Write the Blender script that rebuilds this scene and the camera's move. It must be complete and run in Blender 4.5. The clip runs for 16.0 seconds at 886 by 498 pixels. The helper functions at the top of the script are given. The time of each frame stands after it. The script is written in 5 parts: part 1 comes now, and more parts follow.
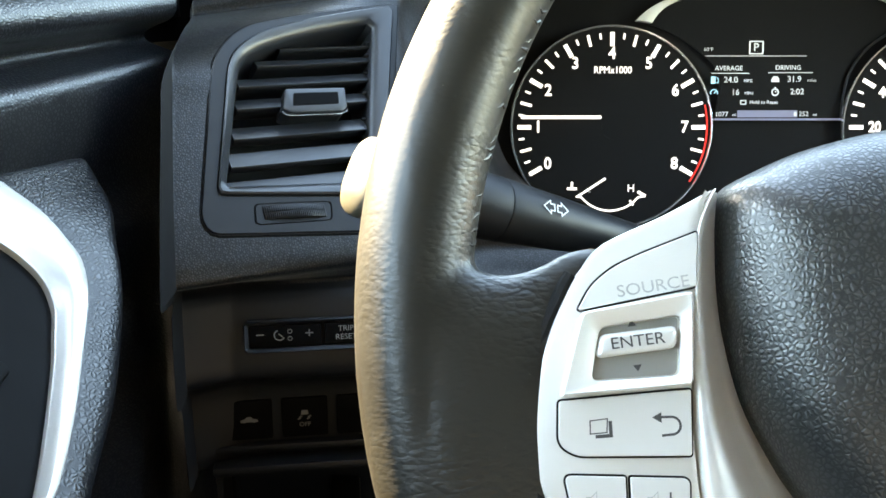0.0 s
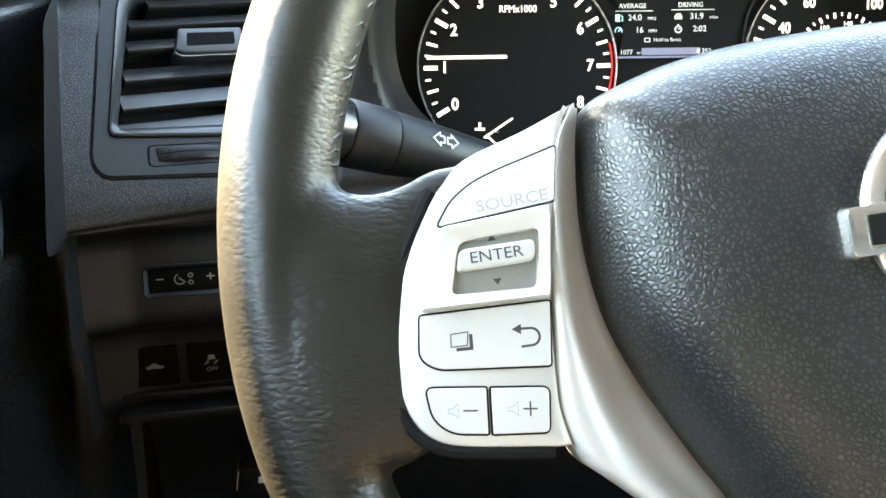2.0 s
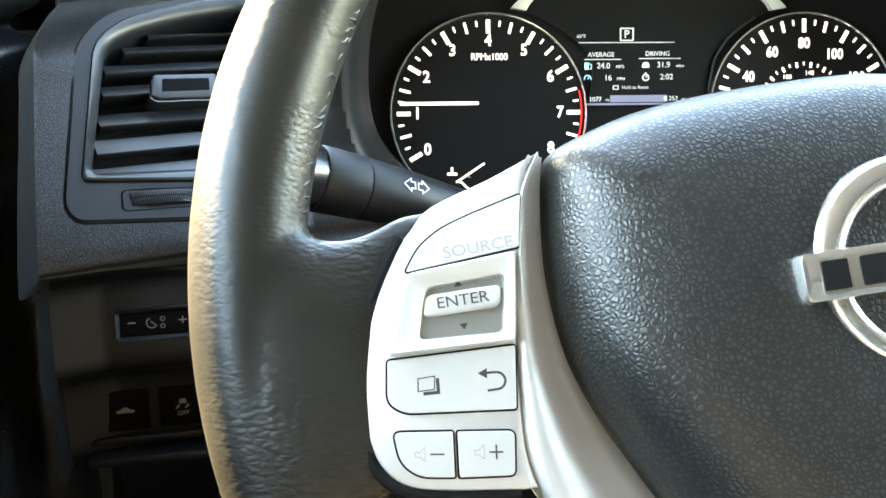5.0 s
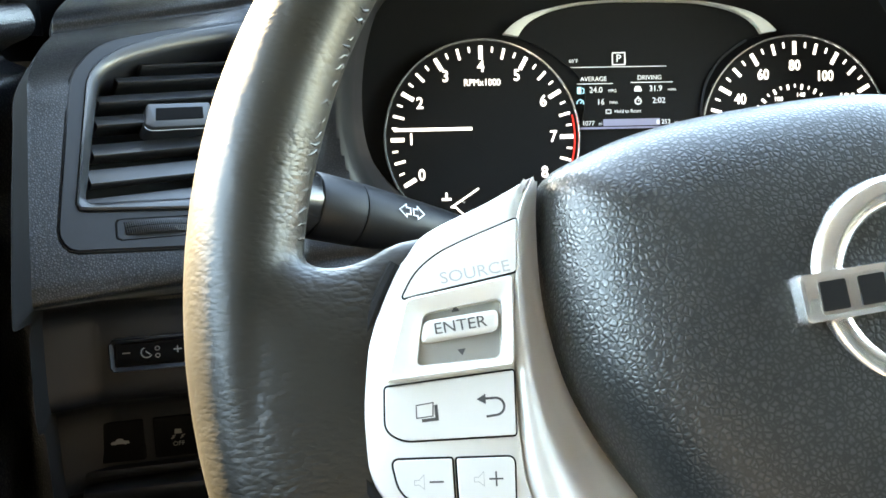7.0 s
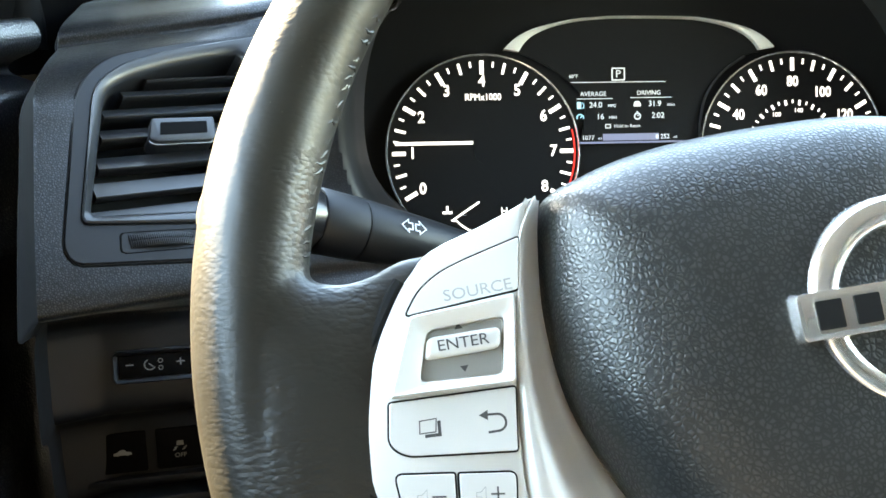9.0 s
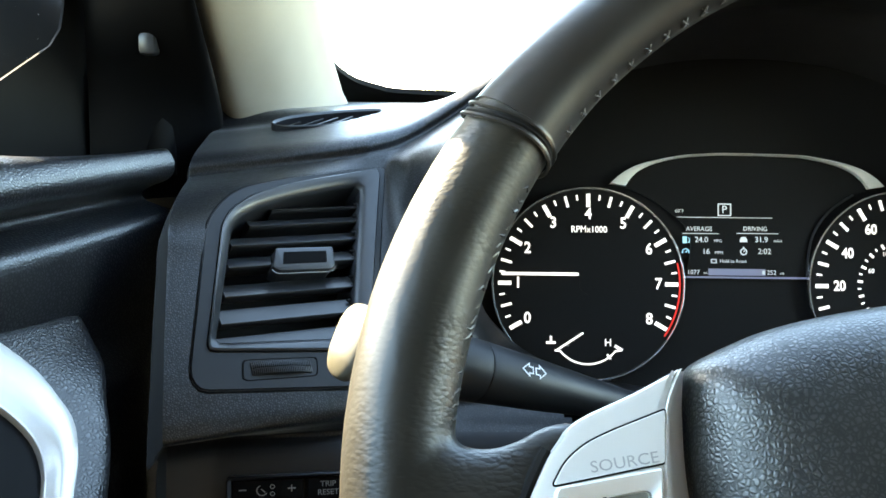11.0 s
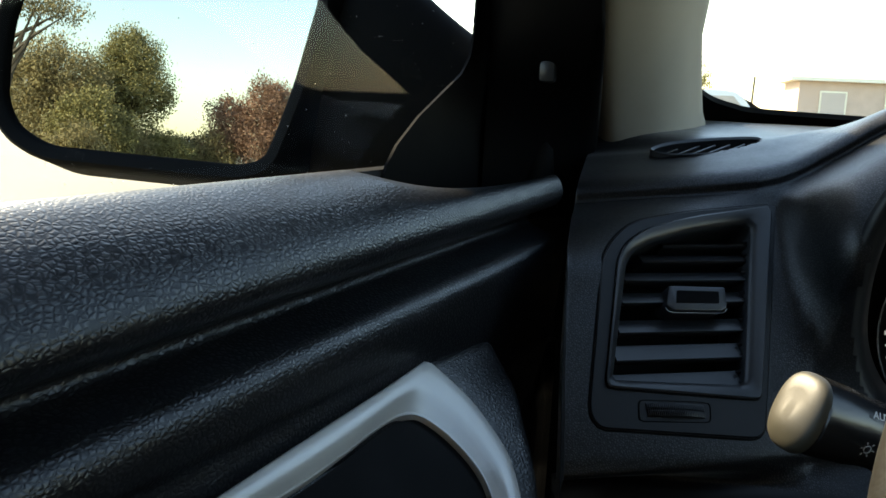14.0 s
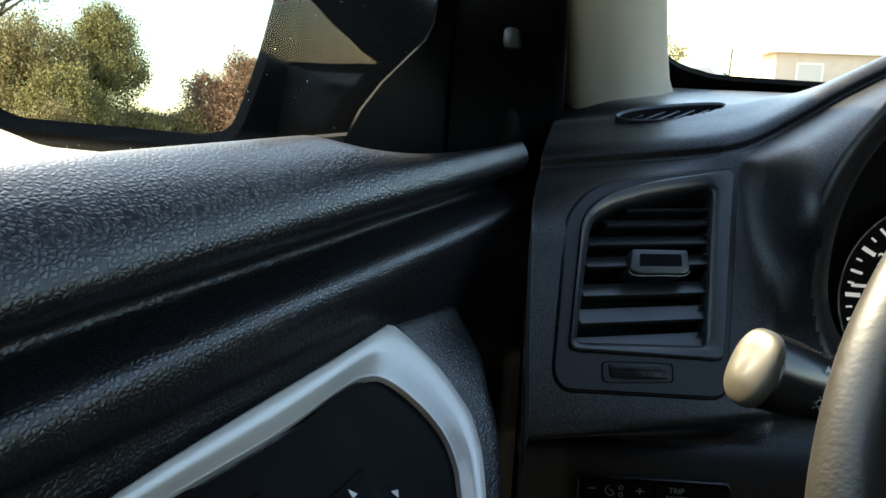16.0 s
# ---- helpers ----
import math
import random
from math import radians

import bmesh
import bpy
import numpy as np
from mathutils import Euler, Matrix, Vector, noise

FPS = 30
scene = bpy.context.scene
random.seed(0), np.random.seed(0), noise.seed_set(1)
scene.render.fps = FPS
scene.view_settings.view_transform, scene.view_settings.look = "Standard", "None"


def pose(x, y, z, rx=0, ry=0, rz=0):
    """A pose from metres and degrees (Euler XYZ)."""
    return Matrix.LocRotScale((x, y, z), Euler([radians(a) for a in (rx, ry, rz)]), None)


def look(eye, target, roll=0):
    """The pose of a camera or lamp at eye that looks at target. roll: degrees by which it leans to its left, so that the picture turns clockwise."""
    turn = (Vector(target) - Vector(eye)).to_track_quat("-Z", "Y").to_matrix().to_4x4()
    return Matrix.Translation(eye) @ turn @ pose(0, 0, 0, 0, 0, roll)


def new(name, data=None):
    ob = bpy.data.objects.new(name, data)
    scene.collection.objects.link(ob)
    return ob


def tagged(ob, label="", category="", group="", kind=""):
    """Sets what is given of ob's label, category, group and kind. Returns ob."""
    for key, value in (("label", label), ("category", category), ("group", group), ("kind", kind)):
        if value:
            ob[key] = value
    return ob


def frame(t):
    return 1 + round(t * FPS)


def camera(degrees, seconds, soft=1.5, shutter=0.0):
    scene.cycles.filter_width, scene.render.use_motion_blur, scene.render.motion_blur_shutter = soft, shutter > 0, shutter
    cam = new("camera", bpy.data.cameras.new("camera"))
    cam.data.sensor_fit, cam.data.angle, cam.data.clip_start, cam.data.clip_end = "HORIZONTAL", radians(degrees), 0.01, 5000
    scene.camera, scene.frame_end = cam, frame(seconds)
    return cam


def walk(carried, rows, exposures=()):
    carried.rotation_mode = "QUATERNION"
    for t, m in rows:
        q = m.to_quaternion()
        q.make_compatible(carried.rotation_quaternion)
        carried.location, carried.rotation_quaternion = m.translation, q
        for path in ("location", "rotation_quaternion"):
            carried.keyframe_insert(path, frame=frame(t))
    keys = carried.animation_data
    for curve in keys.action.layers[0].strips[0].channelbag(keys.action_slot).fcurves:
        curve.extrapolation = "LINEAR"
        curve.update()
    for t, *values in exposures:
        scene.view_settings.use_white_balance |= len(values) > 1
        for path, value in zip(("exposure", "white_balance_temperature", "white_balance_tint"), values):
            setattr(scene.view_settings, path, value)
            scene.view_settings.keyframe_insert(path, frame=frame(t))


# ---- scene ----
cam = camera(50.9, 16.0, soft=1.6)
METRES, EYE, TILT, LEAN, TURN = 0.222, 1.08, -16.0, 0.0, 0.0
ROWS = [
    (0.0, 0.0, 0.0, 0.0, -0.0, 0.0, 0.0),
    (0.5, 0.0622, 0.0192, -0.0461, -0.03, -5.07, 0.38),
    (1.0, 0.0405, 0.0293, -0.0831, 0.9, -9.22, 0.95),
    (1.5, 0.0703, 0.0278, -0.0766, -0.94, -6.7, 0.91),
    (2.0, 0.1061, -0.0052, -0.0538, -3.24, -2.44, 1.36),
    (2.5, 0.1102, -0.0071, -0.058, -4.04, -1.26, 1.55),
    (3.0, 0.1153, -0.0129, -0.0622, -4.36, -1.31, 1.38),
    (3.5, 0.1235, -0.0118, -0.0652, -4.59, -1.34, 1.26),
    (4.0, 0.1151, -0.0402, -0.044, -4.6, -1.3, 1.18),
    (4.5, 0.1165, -0.0344, -0.0475, -4.63, -0.7, 1.19),
    (7.0, 0.1138, -0.0254, -0.0483, -5.01, 1.64, 2.04),
    (7.5, 0.1142, -0.0243, -0.0495, -5.02, 1.64, 2.05),
    (8.0, 0.1162, -0.0201, -0.0599, -5.03, 1.62, 2.02),
    (10.5, 0.0509, -0.0985, 0.0269, -4.35, 6.39, 0.52),
    (11.0, -0.002, -0.0827, 0.0548, -1.12, 8.12, -0.49),
    (11.5, -0.1399, -0.0936, 0.1048, 5.13, 8.09, -1.71),
    (12.0, -0.2499, -0.1076, 0.1352, 10.37, 7.48, -3.23),
    (12.5, -0.3248, -0.1285, 0.1565, 12.29, 7.08, -4.86),
    (13.0, -0.3934, -0.1271, 0.1671, 12.82, 6.62, -6.03),
    (13.5, -0.4015, -0.1261, 0.1696, 12.95, 6.34, -6.45),
    (14.0, -0.3841, -0.1194, 0.162, 12.88, 6.18, -6.5),
    (14.5, -0.3627, -0.1193, 0.153, 12.55, 5.72, -6.36),
    (15.0, -0.353, -0.1202, 0.1472, 12.22, 5.34, -6.14),
    (15.5, -0.3473, -0.1217, 0.1437, 11.89, 4.99, -5.88),
    (16.0, -0.3448, -0.1227, 0.1421, 11.71, 4.78, -5.77),
]
EXPOSURES = [(0.0, 5.65, 9700, 6), (0.7, 6.05, 10300, 7), (4.0, 6.0, 9900, 6), (8.0, 6.0, 9600, 6), (10.5, 5.6, 8900, 3), (11.0, 5.25, 8600, 3), (11.5, 3.55, 8000, 3), (12.0, 2.65, 7900, 3), (13.0, 2.6, 8400, 5), (14.0, 2.7, 8300, 5), (14.5, 3.0, 8300, 5), (16.0, 3.3, 8300, 5)]
walk(cam, [(t, pose(0, 0, EYE, TILT, LEAN, TURN) @ pose(METRES * x, METRES * y, METRES * z, 90 + pitch, roll, yaw)) for t, x, y, z, yaw, pitch, roll in ROWS], EXPOSURES)

# ---- world, sun ----
SUN = Vector((-0.68, 0.535, 0.56)).normalized()
world = bpy.data.worlds.new("sky")
scene.world = world
world.use_nodes = True
wn = world.node_tree.nodes
sky = wn.new("ShaderNodeTexSky")
sky.sky_type = "NISHITA"
sky.sun_disc = False
sky.dust_density = 0.45
sky.ozone_density = 2.2
sky.sun_elevation = math.asin(SUN.z)
sky.sun_rotation = math.atan2(SUN.x, SUN.y)
wn["Background"].inputs["Strength"].default_value = 0.11
world.node_tree.links.new(sky.outputs[0], wn["Background"].inputs["Color"])
lamp = bpy.data.lights.new("sun", "SUN")
lamp.energy, lamp.angle, lamp.color = 2.4, radians(0.6), (1.0, 0.92, 0.79)
sun = new("sun", lamp)
sun.matrix_world = look(SUN * 50, (0, 0, 0))


# ---- materials ----
def mat(name, base, rough=0.5, metal=0.0, spec=0.5, grain=None, spots=None, vary=0.12, vary_scale=40.0, rough_vary=0.08, coat=0.0, stretch=(1, 1, 1), fold_amount=0.6, sheen=0.0):
    """grain: (kind, scale per metre, strength, depth in metres); spots: (colour, scale, threshold)."""
    m = bpy.data.materials.new(name)
    m.use_nodes = True
    nt = m.node_tree
    N, L = nt.nodes, nt.links
    b = N["Principled BSDF"]
    b.inputs["Base Color"].default_value = (*base, 1)
    b.inputs["Roughness"].default_value = rough
    b.inputs["Metallic"].default_value = metal
    b.inputs["Specular IOR Level"].default_value = spec
    b.inputs["Coat Weight"].default_value = coat
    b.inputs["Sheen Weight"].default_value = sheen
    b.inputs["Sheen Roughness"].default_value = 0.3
    tc = N.new("ShaderNodeTexCoord")
    mp = N.new("ShaderNodeMapping")
    mp.inputs["Scale"].default_value = stretch
    L.new(tc.outputs["Object"], mp.inputs["Vector"])
    if vary:
        big = N.new("ShaderNodeTexNoise")
        big.inputs["Scale"].default_value, big.inputs["Detail"].default_value = vary_scale, 5
        L.new(tc.outputs["Object"], big.inputs["Vector"])
        mix = N.new("ShaderNodeMix")
        mix.data_type = "RGBA"
        mix.inputs["A"].default_value = (*[c * (1 - vary) for c in base], 1)
        mix.inputs["B"].default_value = (*[min(1, c * (1 + vary)) for c in base], 1)
        L.new(big.outputs["Fac"], mix.inputs["Factor"])
        col = mix.outputs["Result"]
        if spots:
            fine = N.new("ShaderNodeTexNoise")
            fine.inputs["Scale"].default_value, fine.inputs["Detail"].default_value = spots[1], 3
            L.new(tc.outputs["Object"], fine.inputs["Vector"])
            ramp = N.new("ShaderNodeMapRange")
            ramp.inputs["From Min"].default_value, ramp.inputs["From Max"].default_value = spots[2], spots[2] + 0.06
            L.new(fine.outputs["Fac"], ramp.inputs["Value"])
            m2 = N.new("ShaderNodeMix")
            m2.data_type = "RGBA"
            m2.inputs["B"].default_value = (*spots[0], 1)
            L.new(ramp.outputs["Result"], m2.inputs["Factor"])
            L.new(col, m2.inputs["A"])
            col = m2.outputs["Result"]
        L.new(col, b.inputs["Base Color"])
        rr = N.new("ShaderNodeMapRange")
        rr.inputs["To Min"].default_value, rr.inputs["To Max"].default_value = max(0.02, rough - rough_vary), min(1, rough + rough_vary)
        L.new(big.outputs["Fac"], rr.inputs["Value"])
        L.new(rr.outputs["Result"], b.inputs["Roughness"])
    if grain:
        kind, scale, strength, depth = grain
        bump = N.new("ShaderNodeBump")
        bump.inputs["Strength"].default_value, bump.inputs["Distance"].default_value = strength, depth
        if kind == "leather":
            wob = N.new("ShaderNodeTexNoise")
            wob.inputs["Scale"].default_value = scale * 0.7
            L.new(mp.outputs[0], wob.inputs["Vector"])
            add = N.new("ShaderNodeVectorMath")
            add.operation = "MULTIPLY_ADD"
            add.inputs[1].default_value = (0.6 / scale,) * 3
            L.new(wob.outputs["Color"], add.inputs[0])
            L.new(mp.outputs[0], add.inputs[2])
            v = N.new("ShaderNodeTexVoronoi")
            v.feature = "DISTANCE_TO_EDGE"
            v.inputs["Scale"].default_value = scale
            L.new(add.outputs[0], v.inputs["Vector"])
            r = N.new("ShaderNodeMapRange")
            r.interpolation_type = "SMOOTHSTEP"
            r.inputs["From Max"].default_value = 0.36
            L.new(v.outputs["Distance"], r.inputs["Value"])
            fold = N.new("ShaderNodeTexNoise")
            fold.inputs["Scale"].default_value, fold.inputs["Detail"].default_value = scale * 0.22, 3
            L.new(mp.outputs[0], fold.inputs["Vector"])
            s = N.new("ShaderNodeMath")
            s.operation = "MULTIPLY_ADD"
            s.inputs[1].default_value = fold_amount
            L.new(fold.outputs["Fac"], s.inputs[0])
            L.new(r.outputs["Result"], s.inputs[2])
            L.new(s.outputs[0], bump.inputs["Height"])
            # lower specular in the grooves paints in their occlusion
            groove_shade = N.new("ShaderNodeMapRange")
            groove_shade.inputs["To Min"].default_value, groove_shade.inputs["To Max"].default_value = spec * 0.55, spec * 1.08
            L.new(r.outputs["Result"], groove_shade.inputs["Value"])
            L.new(groove_shade.outputs["Result"], b.inputs["Specular IOR Level"])
        elif kind == "wrinkle":
            wob = N.new("ShaderNodeTexNoise")
            wob.inputs["Scale"].default_value, wob.inputs["Detail"].default_value = scale * 0.5, 2
            L.new(mp.outputs[0], wob.inputs["Vector"])
            add = N.new("ShaderNodeVectorMath")
            add.operation = "MULTIPLY_ADD"
            add.inputs[1].default_value = (1.3 / scale,) * 3
            L.new(wob.outputs["Color"], add.inputs[0])
            L.new(mp.outputs[0], add.inputs[2])
            v = N.new("ShaderNodeTexVoronoi")
            v.inputs["Scale"].default_value = scale
            L.new(add.outputs[0], v.inputs["Vector"])
            patch = N.new("ShaderNodeTexNoise")
            patch.inputs["Scale"].default_value, patch.inputs["Detail"].default_value = 24, 2
            L.new(tc.outputs["Object"], patch.inputs["Vector"])
            amount = N.new("ShaderNodeMapRange")
            amount.inputs["From Min"].default_value, amount.inputs["From Max"].default_value = 0.38, 0.62
            amount.inputs["To Min"].default_value, amount.inputs["To Max"].default_value = -0.25, -1.0
            L.new(patch.outputs["Fac"], amount.inputs["Value"])
            # the outer side, held by palms, is worn smoother than the thumb grips
            axes, worn, both = N.new("ShaderNodeSeparateXYZ"), N.new("ShaderNodeMapRange"), N.new("ShaderNodeMath")
            L.new(tc.outputs["Object"], axes.inputs[0])
            worn.inputs["From Min"].default_value, worn.inputs["From Max"].default_value = -0.190, -0.172
            worn.inputs["To Min"].default_value, worn.inputs["To Max"].default_value = 0.24, 1.0
            L.new(axes.outputs["X"], worn.inputs["Value"])
            above, zone = N.new("ShaderNodeMapRange"), N.new("ShaderNodeMath")
            above.inputs["From Min"].default_value, above.inputs["From Max"].default_value = 0.015, 0.06
            above.inputs["To Min"].default_value, above.inputs["To Max"].default_value = 1.0, 0.45
            L.new(axes.outputs["Y"], above.inputs["Value"])
            zone.operation = both.operation = "MULTIPLY"
            L.new(worn.outputs["Result"], zone.inputs[0])
            L.new(above.outputs["Result"], zone.inputs[1])
            L.new(amount.outputs["Result"], both.inputs[0])
            L.new(zone.outputs[0], both.inputs[1])
            s = N.new("ShaderNodeMath")
            s.operation = "MULTIPLY"
            L.new(v.outputs["Distance"], s.inputs[0])
            L.new(both.outputs[0], s.inputs[1])
            fold = N.new("ShaderNodeTexNoise")
            fold.inputs["Scale"].default_value, fold.inputs["Detail"].default_value = scale * 0.25, 4
            L.new(mp.outputs[0], fold.inputs["Vector"])
            s2 = N.new("ShaderNodeMath")
            s2.operation = "MULTIPLY_ADD"
            s2.inputs[1].default_value = fold_amount
            L.new(fold.outputs["Fac"], s2.inputs[0])
            L.new(s.outputs[0], s2.inputs[2])
            L.new(s2.outputs[0], bump.inputs["Height"])
        else:
            n = N.new("ShaderNodeTexNoise")
            n.inputs["Scale"].default_value, n.inputs["Detail"].default_value = scale, 4
            L.new(mp.outputs[0], n.inputs["Vector"])
            L.new(n.outputs["Fac"], bump.inputs["Height"])
        L.new(bump.outputs["Normal"], b.inputs["Normal"])
    return m


def glow(name, colour, strength):
    m = bpy.data.materials.new(name)
    m.use_nodes = True
    b = m.node_tree.nodes["Principled BSDF"]
    b.inputs["Base Color"].default_value = (*colour, 1)
    b.inputs["Emission Color"].default_value = (*colour, 1)
    b.inputs["Emission Strength"].default_value = strength
    return m


def glass(name, tint=(1, 1, 1)):
    m = bpy.data.materials.new(name)
    m.use_nodes = True
    N, L = m.node_tree.nodes, m.node_tree.links
    clear, gloss, mix = N.new("ShaderNodeBsdfTransparent"), N.new("ShaderNodeBsdfGlossy"), N.new("ShaderNodeMixShader")
    facing, power, fres = N.new("ShaderNodeLayerWeight"), N.new("ShaderNodeMath"), N.new("ShaderNodeMath")
    clear.inputs["Color"].default_value = (*tint, 1)
    gloss.inputs["Roughness"].default_value = 0.02
    facing.inputs["Blend"].default_value = 0.5
    power.operation, power.inputs[1].default_value = "POWER", 5.0
    fres.operation, fres.inputs[1].default_value, fres.inputs[2].default_value = "MULTIPLY_ADD", 0.4, 0.02
    L.new(facing.outputs["Facing"], power.inputs[0])
    L.new(power.outputs[0], fres.inputs[0])
    L.new(fres.outputs[0], mix.inputs[0])
    L.new(clear.outputs[0], mix.inputs[1])
    L.new(gloss.outputs[0], mix.inputs[2])
    L.new(mix.outputs[0], N["Material Output"].inputs["Surface"])
    return m


RIM_LEATHER = mat("rim_leather", (0.0125, 0.0116, 0.0088), 0.4, spec=0.58, grain=("wrinkle", 560, 0.85, 0.0004), vary=0.3, vary_scale=30, stretch=(0.6, 1.2, 0.8), fold_amount=0.4, spots=((0.3, 0.29, 0.25), 1500, 0.76))
SMOOTH_LEATHER = mat("smooth_leather", (0.017, 0.0155, 0.0145), 0.36, grain=("noise", 260, 0.15, 0.0006), vary=0.2)
PAD = mat("airbag_vinyl", (0.016, 0.018, 0.018), 0.36, spec=1.0, sheen=0.03, grain=("leather", 620, 0.4, 0.00024), fold_amount=0.8, vary=0.15)
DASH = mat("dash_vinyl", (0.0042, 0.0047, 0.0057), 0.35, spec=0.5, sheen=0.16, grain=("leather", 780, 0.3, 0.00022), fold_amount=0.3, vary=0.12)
DOOR = mat("door_vinyl", (0.0042, 0.005, 0.0066), 0.33, spec=0.62, grain=("leather", 520, 0.44, 0.00027), fold_amount=0.3, vary=0.12, stretch=(1, 0.75, 1.1))
PLASTIC = mat("black_plastic", (0.0048, 0.0056, 0.0072), 0.45, spec=0.3, grain=("noise", 1500, 0.12, 0.0002), vary=0.12)
# black plastic of the stalk's end, with warm sunlight put into its colour
CAP = mat("sunlit_cap", (0.046, 0.041, 0.027), 0.5, grain=("noise", 1800, 0.2, 0.0002), vary=0.15, vary_scale=300)
SLAT = mat("slat_plastic", (0.0075, 0.0082, 0.0098), 0.36, grain=("noise", 1200, 0.08, 0.0002), vary=0.1)
GLOSS = mat("gloss_black", (0.012, 0.012, 0.013), 0.22, vary=0.1)
DARK = mat("dark_gap", (0.005, 0.005, 0.0055), 0.8, spec=0.2, vary=0.1)
SILVER = mat("satin_silver", (0.76, 0.745, 0.70), 0.45, metal=0.4, grain=("noise", 2200, 0.05, 0.0002), vary=0.05, vary_scale=25)
# silver with the switch bed's shade painted in; also colours the vent tab's edge
BED = mat("shade_and_edge_silver", (0.36, 0.35, 0.32), 0.4, metal=0.4, grain=("noise", 2200, 0.05, 0.0002), vary=0.06)
BUTTON = mat("silver_button", (0.72, 0.71, 0.675), 0.42, metal=0.2, grain=("noise", 2000, 0.05, 0.0002), vary=0.04)
BEZEL = mat("door_silver", (0.52, 0.51, 0.485), 0.36, metal=0.35, grain=("noise", 2200, 0.05, 0.0002), vary=0.05)
FRAME = mat("vent_grey", (0.014, 0.0155, 0.0185), 0.38, grain=("noise", 1500, 0.06, 0.0002), vary=0.08)
PIANO = mat("switch_black", (0.003, 0.003, 0.0032), 0.5, spec=0.03, vary=0.1)
# for the unseen panel that reflects warm light onto the steering wheel
TAN = mat("tan_bounce", (0.11, 0.095, 0.075), 0.9, grain=("noise", 500, 0.3, 0.0008), vary=0.1)
THREAD = mat("grey_thread", (0.11, 0.11, 0.115), 0.7, vary=0.15)
CHROME = mat("chrome", (0.95, 0.95, 0.93), 0.16, metal=0.9, vary=0.05, rough_vary=0.04)
INK = mat("grey_ink", (0.06, 0.06, 0.06), 0.6, vary=0.1)
FADED = mat("faded_ink", (0.40, 0.40, 0.385), 0.6, vary=0.35, vary_scale=220)
PRINT = mat("white_print", (0.6, 0.6, 0.6), 0.6, vary=0.1)
DIM = mat("dim_print", (0.16, 0.16, 0.16), 0.6, vary=0.1)
PILLAR = mat("beige_trim", (0.33, 0.29, 0.225), 0.75, grain=("noise", 900, 0.15, 0.0004), vary=0.08)
TUNNEL = mat("hood_inside", (0.016, 0.0165, 0.019), 0.6, spec=0.2, grain=("noise", 1200, 0.1, 0.0002), vary=0.12)
LINER = mat("headliner", (0.19, 0.187, 0.18), 0.9, grain=("noise", 700, 0.2, 0.0005), vary=0.08)
SIDE = mat("dark_side_trim", (0.027, 0.029, 0.033), 0.7, grain=("noise", 700, 0.2, 0.0005), vary=0.1)
CARPET = mat("carpet", (0.02, 0.02, 0.02), 0.95, grain=("noise", 900, 0.6, 0.003), vary=0.3, vary_scale=200)
PAPER = mat("mat_paper", (0.58, 0.51, 0.40), 0.85, grain=("noise", 120, 0.2, 0.002), vary=0.08, vary_scale=12)
DIAL = mat("dial_black", (0.0045, 0.0045, 0.005), 0.55, spec=0.15, vary=0.1)
LIT = glow("dial_white", (0.9, 0.92, 1.0), 0.042)
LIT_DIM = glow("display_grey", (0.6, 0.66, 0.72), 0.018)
LIT_FAINT = glow("display_faint", (0.22, 0.22, 0.32), 0.004)
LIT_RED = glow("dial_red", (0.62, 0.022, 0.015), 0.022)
LIT_BLUE = glow("display_blue", (0.25, 0.55, 0.75), 0.03)
MIRROR = mat("mirror_glass", (0.35, 0.375, 0.36), 0.0, metal=1.0, vary=0)
HOUSING = mat("mirror_housing", (0.0045, 0.0052, 0.006), 0.75, spec=0.06, grain=("noise", 900, 0.02, 0.0003), vary=0.1)
RUBBER = mat("rubber", (0.008, 0.008, 0.008), 0.75, spec=0.2, vary=0.15)
GLASS = glass("window_glass", (0.93, 0.96, 0.95))
CONCRETE = mat("concrete", (0.18, 0.155, 0.105), 0.9, grain=("noise", 6, 0.3, 0.02), vary=0.15, vary_scale=0.6)


# ---- mesh helpers ----
def part(name, bm, material, parent=None, label="", smooth=40):
    me = bpy.data.meshes.new(name)
    bmesh.ops.recalc_face_normals(bm, faces=bm.faces)
    bm.to_mesh(me)
    bm.free()
    me.shade_smooth()
    me.set_sharp_from_angle(angle=radians(smooth))
    me.materials.append(material)
    ob = new(name, me)
    ob.parent = parent
    if label:
        ob["label"] = label
    return ob


def thing(name, m, label, category, group="", kind=""):
    ob = new(name)
    ob.matrix_world = m
    ob.empty_display_size = 0.05
    return tagged(ob, label, category, group, kind)


def basis(c, yaw, tilt):
    """x across the face, y up in it, z out of it; yaw turns the face to the right, tilt leans it back."""
    y, t = radians(yaw), radians(tilt)
    u = Vector((math.cos(y), math.sin(y), 0))
    n0 = Vector((math.sin(y), -math.cos(y), 0))
    v = Vector((0, 0, 1)) * math.cos(t) - n0 * math.sin(t)
    n = u.cross(v)
    m = Matrix((u, v, n)).transposed().to_4x4()
    m.translation = c
    return m


def mm(*pts):
    return [(a / 1000, b / 1000) for a, b in pts]


def spline(pts, k=8, closed=False):
    """Catmull-Rom through points of any dimension."""
    P = [np.array(p, float) for p in pts]
    n = len(P)
    out = []
    for i in range(n if closed else n - 1):
        p0, p1, p2, p3 = (P[j % n] if closed else P[min(max(j, 0), n - 1)] for j in (i - 1, i, i + 1, i + 2))
        for s in np.arange(k) / k:
            out.append(tuple(0.5 * (2 * p1 + (p2 - p0) * s + (2 * p0 - 5 * p1 + 4 * p2 - p3) * s**2 + (3 * p1 - p0 - 3 * p2 + p3) * s**3)))
    if not closed:
        out.append(tuple(P[-1]))
    return out


